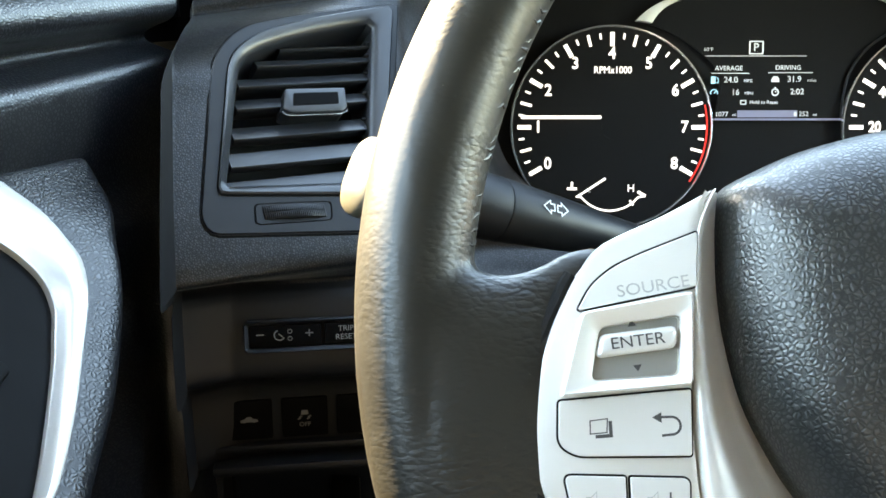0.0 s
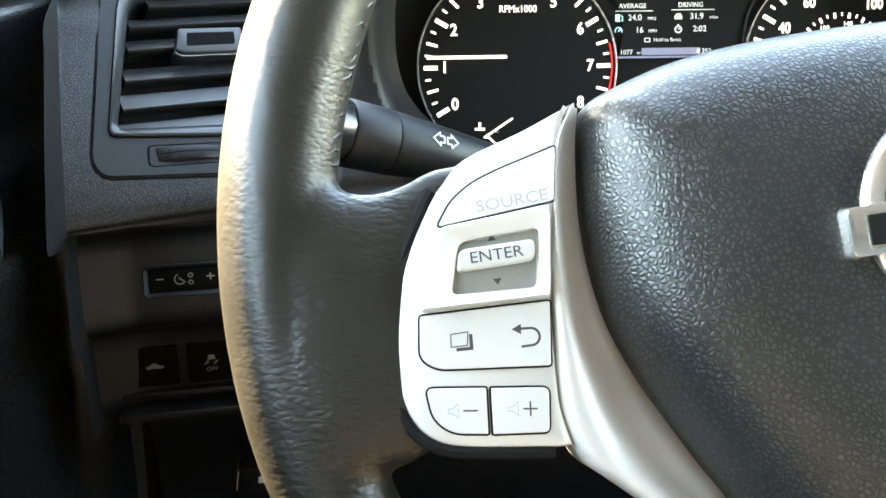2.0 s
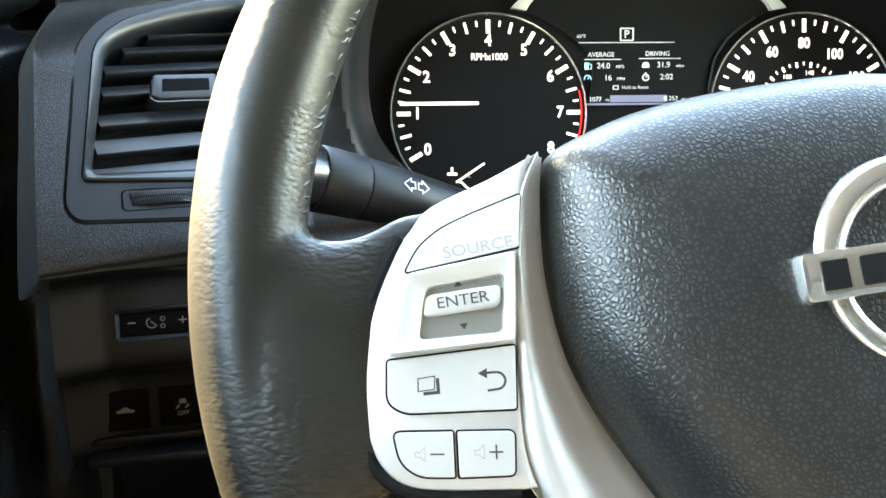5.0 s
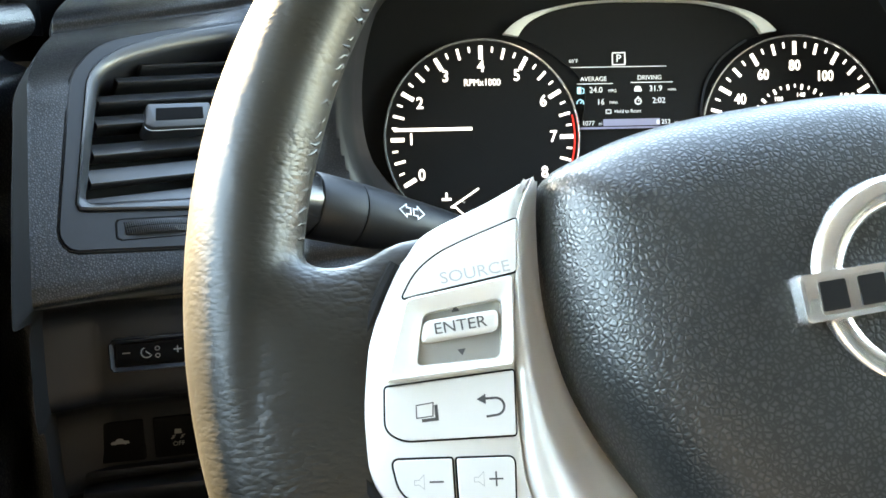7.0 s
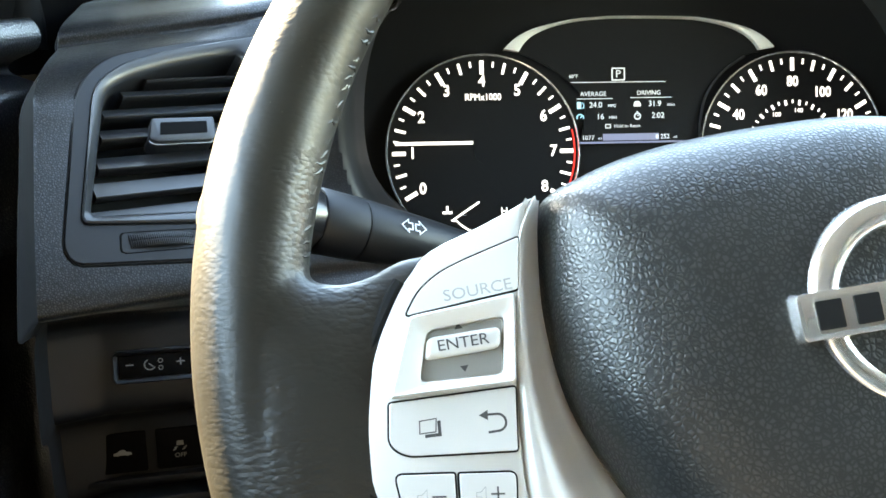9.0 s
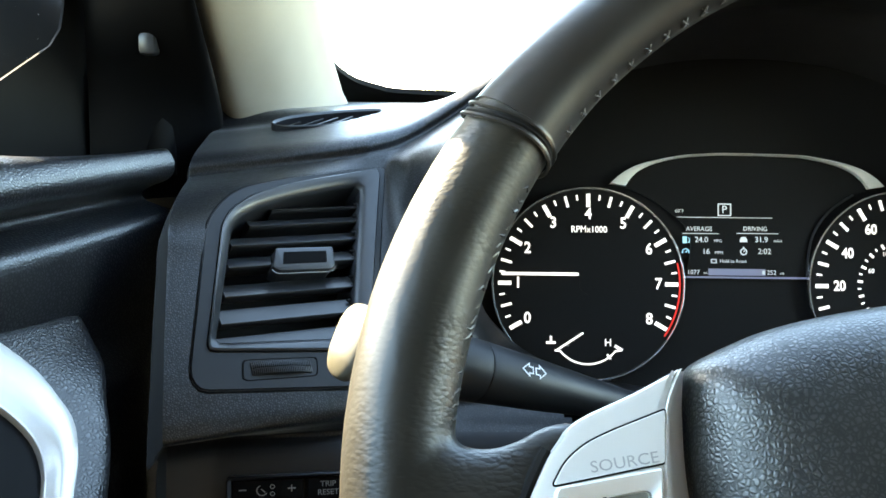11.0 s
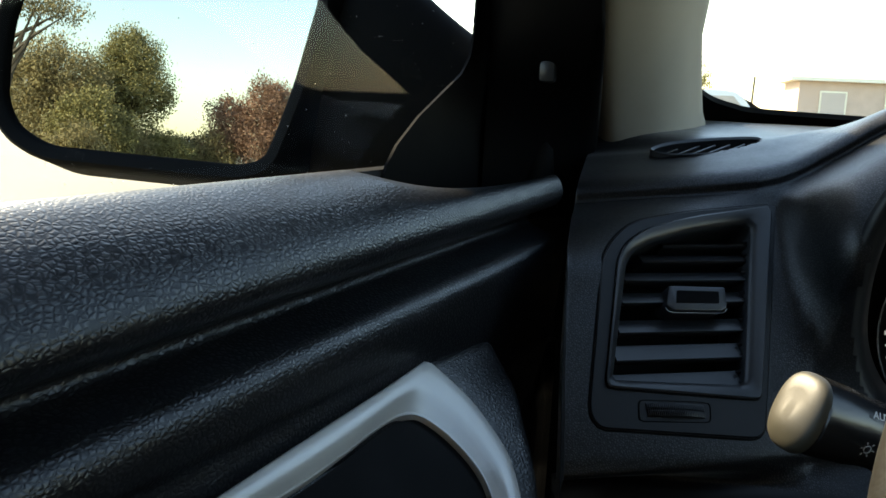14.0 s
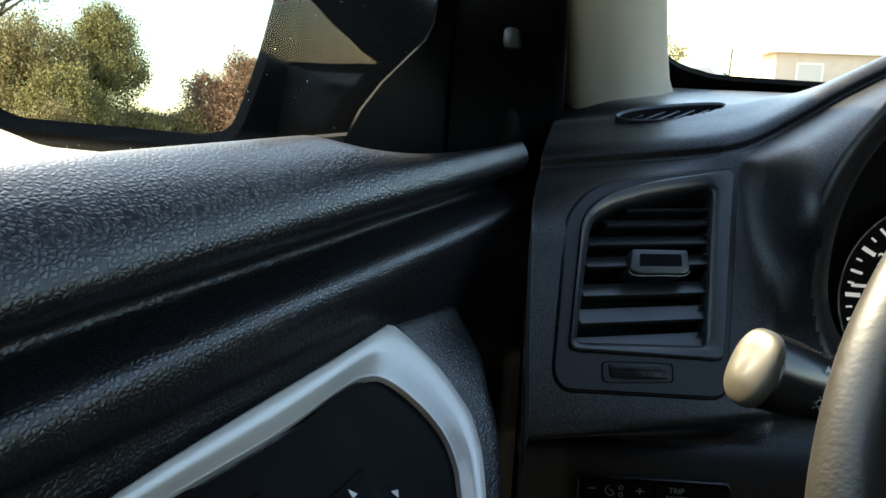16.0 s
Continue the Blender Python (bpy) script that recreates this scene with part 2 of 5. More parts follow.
def rounded(pts, r, seg=5):
    """A closed polygon with its corners rounded; r: one radius or one for each corner."""
    n = len(pts)
    out = []
    for i, p in enumerate(pts):
        a, p, b = (Vector(pts[j % n]) for j in (i - 1, i, i + 1))
        q = r[i] if isinstance(r, (list, tuple)) else r
        d1, d2 = (a - p), (b - p)
        q = min(q, d1.length * 0.48, d2.length * 0.48)
        if q < 1e-6:
            out.append(tuple(p))
            continue
        s, e = p + d1.normalized() * q, p + d2.normalized() * q
        for k in range(seg + 1):
            f = k / seg
            out.append(tuple((1 - f) ** 2 * s + 2 * f * (1 - f) * p + f * f * e))
    return out


def offset(pts, d):
    """Grows (d > 0) or shrinks a closed polygon."""
    n = len(pts)
    area = sum(pts[i][0] * pts[(i + 1) % n][1] - pts[(i + 1) % n][0] * pts[i][1] for i in range(n))
    sign = 1 if area > 0 else -1
    out = []
    for i in range(n):
        a, p, b = Vector(pts[i - 1]), Vector(pts[i]), Vector(pts[(i + 1) % n])
        t1, t2 = (p - a).normalized(), (b - p).normalized()
        n1, n2 = Vector((t1.y, -t1.x)), Vector((t2.y, -t2.x))
        m = (n1 + n2)
        m = m.normalized() if m.length > 1e-6 else n1
        out.append(tuple(p + m * sign * d / max(0.5, m.dot(n1))))
    return out


def prism(pts, z0, z1, bevel=0.0, bm=None, seg=2):
    """A plate with that outline from z0 up to z1, its top edge bevelled."""
    bm = bm or bmesh.new()
    rings = [(pts, z0)]
    if bevel:
        rings.append((pts, z1 - bevel))
        for k in range(1, seg + 1):
            a = math.pi / 2 * k / seg
            rings.append((offset(pts, -bevel * (1 - math.cos(a))), z1 - bevel + bevel * math.sin(a)))
    else:
        rings.append((pts, z1))
    vs = [[bm.verts.new((x, y, z)) for x, y in r] for r, z in rings]
    for a, b in zip(vs, vs[1:]):
        for i in range(len(a)):
            j = (i + 1) % len(a)
            bm.faces.new((a[i], a[j], b[j], b[i]))
    for r, s in ((vs[-1], 1), (vs[0], -1)):
        bmesh.ops.triangulate(bm, faces=[bm.faces.new(r)])
    return bm


def ring_plate(outer, inner, z0, z1, lip=0.0, bm=None):
    """A frame between two outlines of equal count; lip: how much lower its inner edge stands."""
    bm = bm or bmesh.new()
    b = 0.0006
    rings = [(outer, z0), (outer, z1 - b), (offset(outer, -b), z1), (offset(inner, b), z1 - lip), (inner, z1 - lip - b), (inner, z0)]
    vs = [[bm.verts.new((x, y, z)) for x, y in r] for r, z in rings]
    vs.append(vs[0])
    for a, c in zip(vs, vs[1:]):
        for i in range(len(a)):
            j = (i + 1) % len(a)
            bm.faces.new((a[i], a[j], c[j], c[i]))
    return bm


def polar(poly, c, n=144):
    """The outline's points seen from c at even angles."""
    out = []
    for a in np.linspace(0, 2 * math.pi, n, endpoint=False):
        d = (math.cos(a), math.sin(a))
        best = 0.0
        for (x0, y0), (x1, y1) in zip(poly, poly[1:] + poly[:1]):
            ex, ey = x1 - x0, y1 - y0
            den = d[0] * ey - d[1] * ex
            if abs(den) < 1e-12:
                continue
            t = ((x0 - c[0]) * ey - (y0 - c[1]) * ex) / den
            s = ((x0 - c[0]) * d[1] - (y0 - c[1]) * d[0]) / den
            if t > 0 and -1e-9 <= s <= 1 + 1e-9:
                best = max(best, t)
        out.append((c[0] + best * d[0], c[1] + best * d[1]))
    return out


def resample(pts, n, closed=True):
    P = np.array(pts + [pts[0]] if closed else pts, float)
    s = np.r_[0, np.cumsum(np.linalg.norm(np.diff(P, axis=0), axis=1))]
    q = np.linspace(0, s[-1], n + 1)[:-1] if closed else np.linspace(0, s[-1], n)
    return [tuple(np.interp(x, s, P[:, k]) for k in range(P.shape[1])) for x in q]


def loft(rows, close_rows=False, close_cols=False, caps=False, bm=None):
    bm = bm or bmesh.new()
    vs = [[bm.verts.new(p) for p in r] for r in rows]
    R, C = len(vs), len(vs[0])
    for i in range(R if close_rows else R - 1):
        for j in range(C if close_cols else C - 1):
            a, b = vs[i], vs[(i + 1) % R]
            bm.faces.new((a[j], a[(j + 1) % C], b[(j + 1) % C], b[j]))
    if caps:
        for r in (vs[0], vs[-1]):
            bmesh.ops.triangulate(bm, faces=[bm.faces.new(r)])
    return bm


def box(size, at=(0, 0, 0), bevel=0.0, m=None, bm=None, seg=2):
    bm = bm or bmesh.new()
    made = bmesh.ops.create_cube(bm, size=1)["verts"]
    bmesh.ops.scale(bm, vec=size, verts=made)
    if bevel:
        edges = list({e for v in made for e in v.link_edges})
        made = list({v for f in bmesh.ops.bevel(bm, geom=edges, offset=bevel, segments=seg, affect="EDGES", profile=0.5)["faces"] for v in f.verts} | {v for v in made if v.is_valid})
    bmesh.ops.transform(bm, matrix=(m or Matrix.Translation(at)), verts=[v for v in made if v.is_valid])
    return bm


def tube(pts, r, sides=10, bm=None, caps=True):
    """A round bar through 3D points; r: one radius, or one for each point."""
    P = [Vector(p) for p in pts]
    rows = []
    side = None
    for i, p in enumerate(P):
        d = (P[min(i + 1, len(P) - 1)] - P[max(i - 1, 0)]).normalized()
        side = (side - d * side.dot(d)).normalized() if side else d.orthogonal().normalized()
        up = d.cross(side)
        q = r[i] if isinstance(r, (list, tuple)) else r
        rows.append([p + (side * math.cos(a) + up * math.sin(a)) * q for a in np.linspace(0, 2 * math.pi, sides, endpoint=False)])
    return loft(rows, close_cols=True, caps=caps, bm=bm)


def stroke(pts, w, z, h=0.0002, bm=None):
    """A flat painted line through 2D points."""
    bm = bm or bmesh.new()
    P = [Vector(p) for p in pts]
    closed = (P[0] - P[-1]).length < 1e-7
    rows = []
    for i, p in enumerate(P):
        a = P[i - 1] if i else (P[-2] if closed else None)
        b = P[i + 1] if i + 1 < len(P) else (P[1] if closed else None)
        d1 = (p - a).normalized() if a is not None else None
        d2 = (b - p).normalized() if b is not None else None
        d = (d1 or d2) if d1 is None or d2 is None else (d1 + d2)
        d = d.normalized() if d.length > 1e-6 else d1
        k = 1 / max(0.5, d.dot(d1 or d2))
        n = Vector((-d.y, d.x)) * w / 2 * k
        rows.append([(*(p + n), z), (*(p - n), z), (*(p - n), z - h), (*(p + n), z - h)])
    return loft(rows, close_cols=True, caps=not closed, bm=bm)


def lettering(name, text, size, at, material, parent, turn=0.0, shear=0.0, align="CENTER", stretch=1.0, thick=0.0, label=""):
    """Built-in lettering, lying in the parent's x-y plane."""
    cu = bpy.data.curves.new(name, "FONT")
    cu.body, cu.size, cu.align_x, cu.align_y, cu.shear, cu.extrude, cu.offset = text, size, align, "CENTER", shear, 0.00006, thick
    cu.resolution_u = 3
    tmp = new(name, cu)
    bpy.context.view_layer.update()
    me = bpy.data.meshes.new_from_object(tmp.evaluated_get(bpy.context.evaluated_depsgraph_get()))
    bpy.data.objects.remove(tmp)
    bpy.data.curves.remove(cu)
    me.transform(Matrix.Translation(at) @ Matrix.Rotation(radians(turn), 4, "Z") @ Matrix.Diagonal((stretch, 1, 1, 1)))
    me.materials.clear()
    me.materials.append(material)
    ob = new(name, me)
    ob.parent = parent
    if label:
        ob["label"] = label
    return ob


# ---- the cabin's shell ----
DOOR_DIR = Vector((0.206, 1, 0)).normalized()
DOOR_OUT = Vector((1, -0.206, 0)).normalized()
DOOR_O = Vector((-0.15, 0.53, 0))


def door_pt(y, off, z):
    """A point beside the door's main line: y along the car, off towards the cabin."""
    s = (y - DOOR_O.y) / DOOR_DIR.y
    p = DOOR_O + DOOR_DIR * s + DOOR_OUT * off
    return (p.x, p.y, z)


def plate(name, pts, thick, material, label, category, kind="structure", parent=None):
    """A wall or panel through 3D corner points, given thickness along its normal."""
    P = [Vector(p) for p in pts]
    n = (P[1] - P[0]).cross(P[2] - P[0]).normalized() * thick
    bm = bmesh.new()
    a = [bm.verts.new(p) for p in P]
    b = [bm.verts.new(p + n) for p in P]
    bm.faces.new(a), bm.faces.new(b[::-1])
    for i in range(len(a)):
        j = (i + 1) % len(a)
        bm.faces.new((a[i], b[i], b[j], a[j]))
    ob = part(name, bm, material, parent)
    return tagged(ob, label, category, kind=kind) if parent is None else ob


def build_shell():
    plate("ceiling", [(-0.42, 0.26, 1.463), (1.02, 0.26, 1.463), (1.02, -1.5, 1.46), (-0.42, -1.5, 1.46)], 0.03, LINER, "light beige fabric headliner of the car", "headliner")
    plate("floor", [(-0.62, 1.35, 0.30), (1.12, 1.35, 0.30), (1.12, -1.9, 0.30), (-0.62, -1.9, 0.30)], -0.03, CARPET, "dark carpeted floor of the footwell", "floor")
    plate("wall_front", [(-0.36, 1.12, 0.30), (1.12, 1.12, 0.30), (1.12, 0.86, 1.08), (-0.36, 0.86, 1.08)], 0.03, CARPET, "dark firewall behind the dashboard", "wall")
    # unseen dark walls, added behind the seat to hold back light
    plate("wall_back_lower", [(-0.40, -0.50, 0.76), (1.12, -0.50, 0.76), (1.12, -0.55, 0.98), (-0.40, -0.55, 0.98)], 0.03, SIDE, "unseen dark panel added to close the cabin's rear", "wall")
    plate("wall_back", [(-0.40, -0.55, 0.98), (1.12, -0.55, 0.98), (1.12, -0.80, 1.46), (-0.40, -0.80, 1.46)], 0.03, SIDE, "unseen dark wall added to keep out light from behind", "wall")
    # added reflector, out of view: throws warm light at the spokes and rim
    plate("wall_warm_bounce", [(0.22, 0.02, 0.56), (1.00, 0.02, 0.56), (1.00, -0.46, 0.62), (0.22, -0.46, 0.62)], -0.04, TAN, "unseen tan panel added to bounce warm light", "wall")
    plate("wall_back_foot", [(-0.40, -0.40, 0.30), (1.12, -0.40, 0.30), (1.12, -0.50, 0.76), (-0.40, -0.50, 0.76)], 0.03, SIDE, "plain dark lower rear of the cabin", "wall")
    plate("wall_kick", [(-0.165, 0.56, 0.28), (-0.165, 1.16, 0.28), (-0.165, 1.16, 1.04), (-0.165, 0.67, 1.04)], -0.01, CARPET, "dark kick panel of the footwell", "wall")
    plate("wall_right", [(1.09, 1.12, 0.30), (1.09, -1.85, 0.30), (1.07, -1.75, 1.06), (1.07, 0.86, 1.06)], 0.03, SIDE, "plain passenger side of the cabin", "wall")
    # unseen panels, added to shut out light at the rear side windows
    plate("wall_right_upper", [(1.07, -0.15, 1.06), (1.07, -1.75, 1.06), (1.02, -1.5, 1.46), (1.02, -0.15, 1.46)], 0.03, SIDE, "unseen plain panel added to close the passenger side's rear", "wall")
    plate("wall_left_upper", [(-0.41, -0.42, 1.06), (-0.48, -1.75, 1.06), (-0.42, -1.5, 1.46), (-0.38, -0.42, 1.46)], -0.03, SIDE, "unseen plain panel added over the driver side's rear window", "wall")
    plate("wall_left", [(-0.40, -0.30, 0.30), (-0.48, -1.85, 0.30), (-0.48, -1.75, 1.06), (-0.40, -0.30, 1.06)], -0.03, SIDE, "plain rear part of the driver's side", "wall")
    plate("wall_jamb", [(-0.21, 0.66, 0.30), (-0.08, 0.66, 0.30), (-0.08, 0.66, 1.085), (-0.21, 0.66, 1.05)], 0.01, RUBBER, "black door jamb beside the dashboard", "wall")
    for name, x0, x1 in (("wall_pillar_left", -0.39, -0.37), ("wall_pillar_right", 1.02, 1.07)):
        plate(name, [(x0, -0.38, 1.05), (x0, -0.58, 1.05), (x1, -0.58, 1.46), (x1, -0.38, 1.46)], 0.03, LINER, "beige centre pillar of the car", "pillar")


def build_windscreen():
    ob = thing("window_1", Matrix(), "raked windscreen with a black lower border", "windscreen", kind="structure")
    # glass, with the rounded lower left corner left free by the border
    bm = loft([[(x, y, z) for x in np.linspace(-0.17, 1.0, 12)] for y, z in ((0.86, 1.09), (0.80, 1.122), (0.26, 1.463))])
    pane = part("pane", bm, GLASS, ob)
    pane.visible_shadow = False
    # border: a strip along the bottom that curves up beside the pillar
    edge = [(-0.102, 0.60), (-0.090, 0.70), (-0.083, 0.745), (-0.070, 0.772), (-0.045, 0.788), (0.0, 0.795), (0.2, 0.80), (0.5, 0.80), (1.0, 0.80)]
    base = [(-0.16, 0.60), (-0.15, 0.70), (-0.14, 0.76), (-0.12, 0.82), (-0.09, 0.845), (0.0, 0.85), (0.2, 0.855), (0.5, 0.855), (1.0, 0.855)]

    def lift(p, d):
        y = p[1]
        z = 1.122 + (0.80 - y) * 0.632 if y < 0.80 else 1.122 - (y - 0.80) * 0.533
        return (p[0], y, z + d)

    a, b = spline(edge, 8), spline(base, 8)
    bm = loft([[lift(p, -0.003) for p in a], [lift(p, -0.003) for p in b], [lift(p, -0.007) for p in b], [lift(p, -0.007) for p in a]], close_rows=True)
    part("border", bm, RUBBER, ob, "black ceramic border of the glass")


def build_pillar():
    """The trim of the front left pillar, from the dash's corner up to the roof."""
    base = [(-0.152, 0.660), (-0.141, 0.626), (-0.132, 0.612), (-0.118, 0.620), (-0.098, 0.645), (-0.082, 0.680), (-0.070, 0.720), (-0.063, 0.755), (-0.075, 0.785), (-0.12, 0.80), (-0.165, 0.74)]
    rows = []
    for z, dx, k in ((1.070, 0.008, 1.14), (1.092, 0.004, 1.08), (1.105, 0, 1.0), (1.118, -0.002, 0.93), (1.14, -0.003, 0.87), (1.17, -0.004, 0.82), (1.25, 0.006, 0.79), (1.42, 0.04, 0.76), (1.47, 0.05, 0.75)):
        c = np.array([-0.105, 0.69])
        rows.append([(*(c + (np.array(p) - c) * k + np.array([dx, -1.4 * (z - 1.105)])), z) for p in spline(base, 4, True)])
    ob = part("wall_pillar_front", loft(rows, close_cols=True, caps=True), PILLAR)
    tagged(ob, "beige cloth-grained trim of the front pillar", "pillar", kind="structure")


# ---- dashboard ----
VENT = basis((-0.068, 0.497, 1.018), 29, 34.3)
VENT_C = (-0.008, -0.009)


def vent_outline():
    return rounded(mm((66.5, 60), (21, -76.5), (-70, -66.5), (-73.5, -58), (-49, 30), (-31, 47), (5, 54)), [0.004, 0.008, 0.006, 0.006, 0.02, 0.02, 0.03], 6)


def defroster_pose():
    a, b = Vector((-0.099, 0.597, 1.0926)), Vector((-0.028, 0.628, 1.0985))
    u = (b - a).normalized()
    n = Vector((0, -0.40, 1)).normalized()
    n = (n - u * n.dot(u)).normalized()
    m = Matrix((u, n.cross(u), n)).transposed().to_4x4()
    m.translation = (a + b) / 2
    return m


def defroster_outline():
    return mm(*spline([(-42, -2), (-36, 5), (-20, 10.5), (10, 13.5), (33, 13), (39, 9), (35, 1), (20, -6.5), (-8, -10.5), (-32, -9)], 5, True))


def inside(p, poly):
    x, y = p
    odd = False
    for (x0, y0), (x1, y1) in zip(poly, poly[1:] + poly[:1]):
        if (y0 > y) != (y1 > y) and x < (x1 - x0) * (y - y0) / (y1 - y0) + x0:
            odd = not odd
    return odd


HOOD_X, HOOD_Z = 0.2105, 1.018
CREASE = spline([(-0.20, 1.0556), (-0.07, 1.0712), (-0.03, 1.0775), (-0.012, 1.0835), (0.010, 1.0965), (0.030, 1.1100), (0.052, 1.1235), (0.09, 1.147), (0.13, 1.170), (0.2105, 1.192)], 10)
CREASE_X, CREASE_Z = [p[0] for p in CREASE], [p[1] for p in CREASE]
END_Y, END_X = (0.38, 0.41, 0.44, 0.48, 0.52, 0.60), (-0.1225, -0.1280, -0.1330, -0.1375, -0.1405, -0.1415)


def dash_rows():
    rows = []
    for x in np.concatenate([np.linspace(-0.18, 0.06, 110), np.linspace(0.064, 0.48, 100), np.linspace(0.5, 1.05, 10)]):
        k = 0.555 * (min(x, -0.003) + 0.068)
        k += 0.25 * max(0.0, min(x, 0.03) + 0.006)
        xm = x if x < HOOD_X else max(2 * HOOD_X - x, -0.03)
        zc = float(np.interp(xm, CREASE_X, CREASE_Z))
        rise = max(0.0, zc - 1.0712 - 0.12 * (min(xm, 0.0) + 0.07))
        c = max(0.561 + 0.19 * (min(xm, 0.05) + 0.03), 0.497 + k + 0.78 * (min(zc, 1.083) - 0.004 - 1.018) + 0.003)
        s = 0.27 * k + 0.6 * min(0.0, k + 0.022)
        f = min(1.0, max(0.0, (x + 0.030) / 0.042))
        f = f * f * (3 - 2 * f)
        plain = lambda z: 0.497 + k + 0.78 * (z - 1.018)
        hood = lambda z: 0.511 - 0.12 * (z - 1.018) - plain(z)
        face = lambda z: plain(z) + f * 0.5 * (hood(z) - math.sqrt(hood(z) ** 2 + 0.014 ** 2))
        g = min(1.0, max(0.0, (c - face(zc - 0.006) - 0.004) / 0.03))
        zt = zc - 0.0112
        prof = [(0.60, 0.645), (0.575, 0.70), (0.555, 0.78), (0.52 + s, 0.812), (0.478 + s, 0.822), (0.468 + s, 0.83), (0.466 + s, 0.845), (0.465 + s, 0.868), (0.461 + s, 0.876), (0.450 + s, 0.881), (0.447 + s, 0.888),
                (0.449 + s, 0.902), (0.453 + s, 0.919), (0.457 + s, 0.926), (0.462 + s, 0.931), ((0.462 + s + face(0.942)) / 2 + 0.004, 0.936), (face(0.945) + 0.004, 0.9415), (face(0.950) + 0.0005, 0.948), (face(0.958), 0.957), (face(0.970), 0.970),
                (face(0.99), 0.99), (face(1.02), 1.02), (face(1.02 + (zt - 1.02) * 0.55), 1.02 + (zt - 1.02) * 0.55), (face(zt) * (1 - g) + (face(zt) + c - 0.018) / 2 * g, zt), (c - 0.003 - 0.003 * g, zc - 0.0026), (c, zc),
                (c + 0.001, zc + 0.0053), (c + 0.008, zc + 0.0106), (c + 0.022, zc + 0.0150 - 0.1 * rise), (c + 0.040, zc + 0.0195 - 0.3 * rise), (c + 0.056, zc + 0.0236 - 0.5 * rise), (c + 0.072, zc + 0.0266 - 0.72 * rise), (c + 0.092, 1.1032 + 0.02 * (min(xm, 0.1) + 0.07) + 0.15 * rise), (max(0.71, c + 0.11), 1.1066), (0.80, 1.111), (0.87, 1.10)]
        rows.append([(max(x, float(np.interp(y, END_Y, END_X))) + (0.0001 if x > -0.1459 else 0), y, z) for y, z in spline(prof, 6)])
    return rows


def hood_line(hw, up, down, n=140):
    """The outline of the instruments' opening, seen from the seat."""
    out = []
    for a in np.linspace(0, 2 * math.pi, n, endpoint=False):
        c, s = math.cos(a), math.sin(a)
        e = 2.15 if s > 0 else 2.5
        q = (abs(c) ** e + abs(s) ** e) ** (-1 / e)
        out.append((HOOD_X + hw * c * q, HOOD_Z + (up if s > 0 else down) * s * q))
    return out


def build_dash():
    ob = thing("dashboard", Matrix(), "dark blue-black grained dashboard with a rolled upper edge", "dashboard")
    bm = loft(dash_rows())
    hole = offset(vent_outline(), -0.0025)
    to_vent = VENT.inverted()
    grille, gm = defroster_outline(), defroster_pose()
    slit, to_grille = offset(grille, -0.0014), gm.inverted()
    gone = []
    opening = hood_line(0.1960, 0.156, 0.100)
    for f in bm.faces:
        c = f.calc_center_median()
        q = to_vent @ c
        if abs(q.z) < 0.03 and inside((q.x, q.y), hole):
            gone.append(f)
            continue
        q = to_grille @ c
        if abs(q.z) < 0.012 and inside((q.x, q.y), slit):
            gone.append(f)
        elif c.y < 0.60 and inside((c.x, c.z), opening):
            gone.append(f)
    bmesh.ops.delete(bm, geom=gone, context="FACES")
    # the hard lower panel is a moulding of its own under the grained cover
    lower = bm.copy()
    bmesh.ops.delete(lower, geom=[f for f in lower.faces if f.calc_center_median().z > 0.9295], context="FACES")
    bmesh.ops.delete(bm, geom=[f for f in bm.faces if f.calc_center_median().z <= 0.9295], context="FACES")
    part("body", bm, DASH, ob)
    part("lower_panel", lower, PLASTIC, ob, "smooth black hard plastic lower panel")
    side = dash_rows()[0]
    bm = loft([[(x + 0.0002, y + 0.0005, z) for x, y, z in side], [(x - 0.0015, y + 0.02, z) for x, y, z in side], [(x - 0.0015, y + 0.16, z) for x, y, z in side]])
    part("end_cap", bm, DARK, ob)
    # lip and dark tunnel of the hood round the instruments
    def ring(hw, up, down, y, lean):
        return [(x, y - lean * (z - HOOD_Z), z) for x, z in hood_line(hw, up, down)]

    lip = [(0.2035, 0.1635, 0.1070, 0.5145, 0.12), (0.2025, 0.1625, 0.1060, 0.5110, 0.12), (0.2005, 0.1605, 0.1040, 0.5093, 0.12), (0.1980, 0.1582, 0.1020, 0.5090, 0.12), (0.1960, 0.1565, 0.1005, 0.5097, 0.12), (0.1915, 0.1540, 0.0990, 0.5135, 0.12), (0.1865, 0.1500, 0.0970, 0.5300, 0.11), (0.1815, 0.1475, 0.0960, 0.5480, 0.10)]
    hood = part("instrument_hood", loft([ring(*r) for r in lip], close_cols=True), PLASTIC, ob, "smooth blue-black lip of the instrument hood", smooth=60)
    inner = [(0.1815, 0.1475, 0.0960, 0.5480, 0.10), (0.1818, 0.1485, 0.0962, 0.5525, 0.10), (0.1835, 0.145, 0.096, 0.575, 0.08), (0.185, 0.122, 0.094, 0.61, 0.03), (0.186, 0.124, 0.092, 0.66, 0.0)]
    part("tunnel", loft([ring(*r) for r in inner], close_cols=True), TUNNEL, hood, "dark inner wall of the hood")


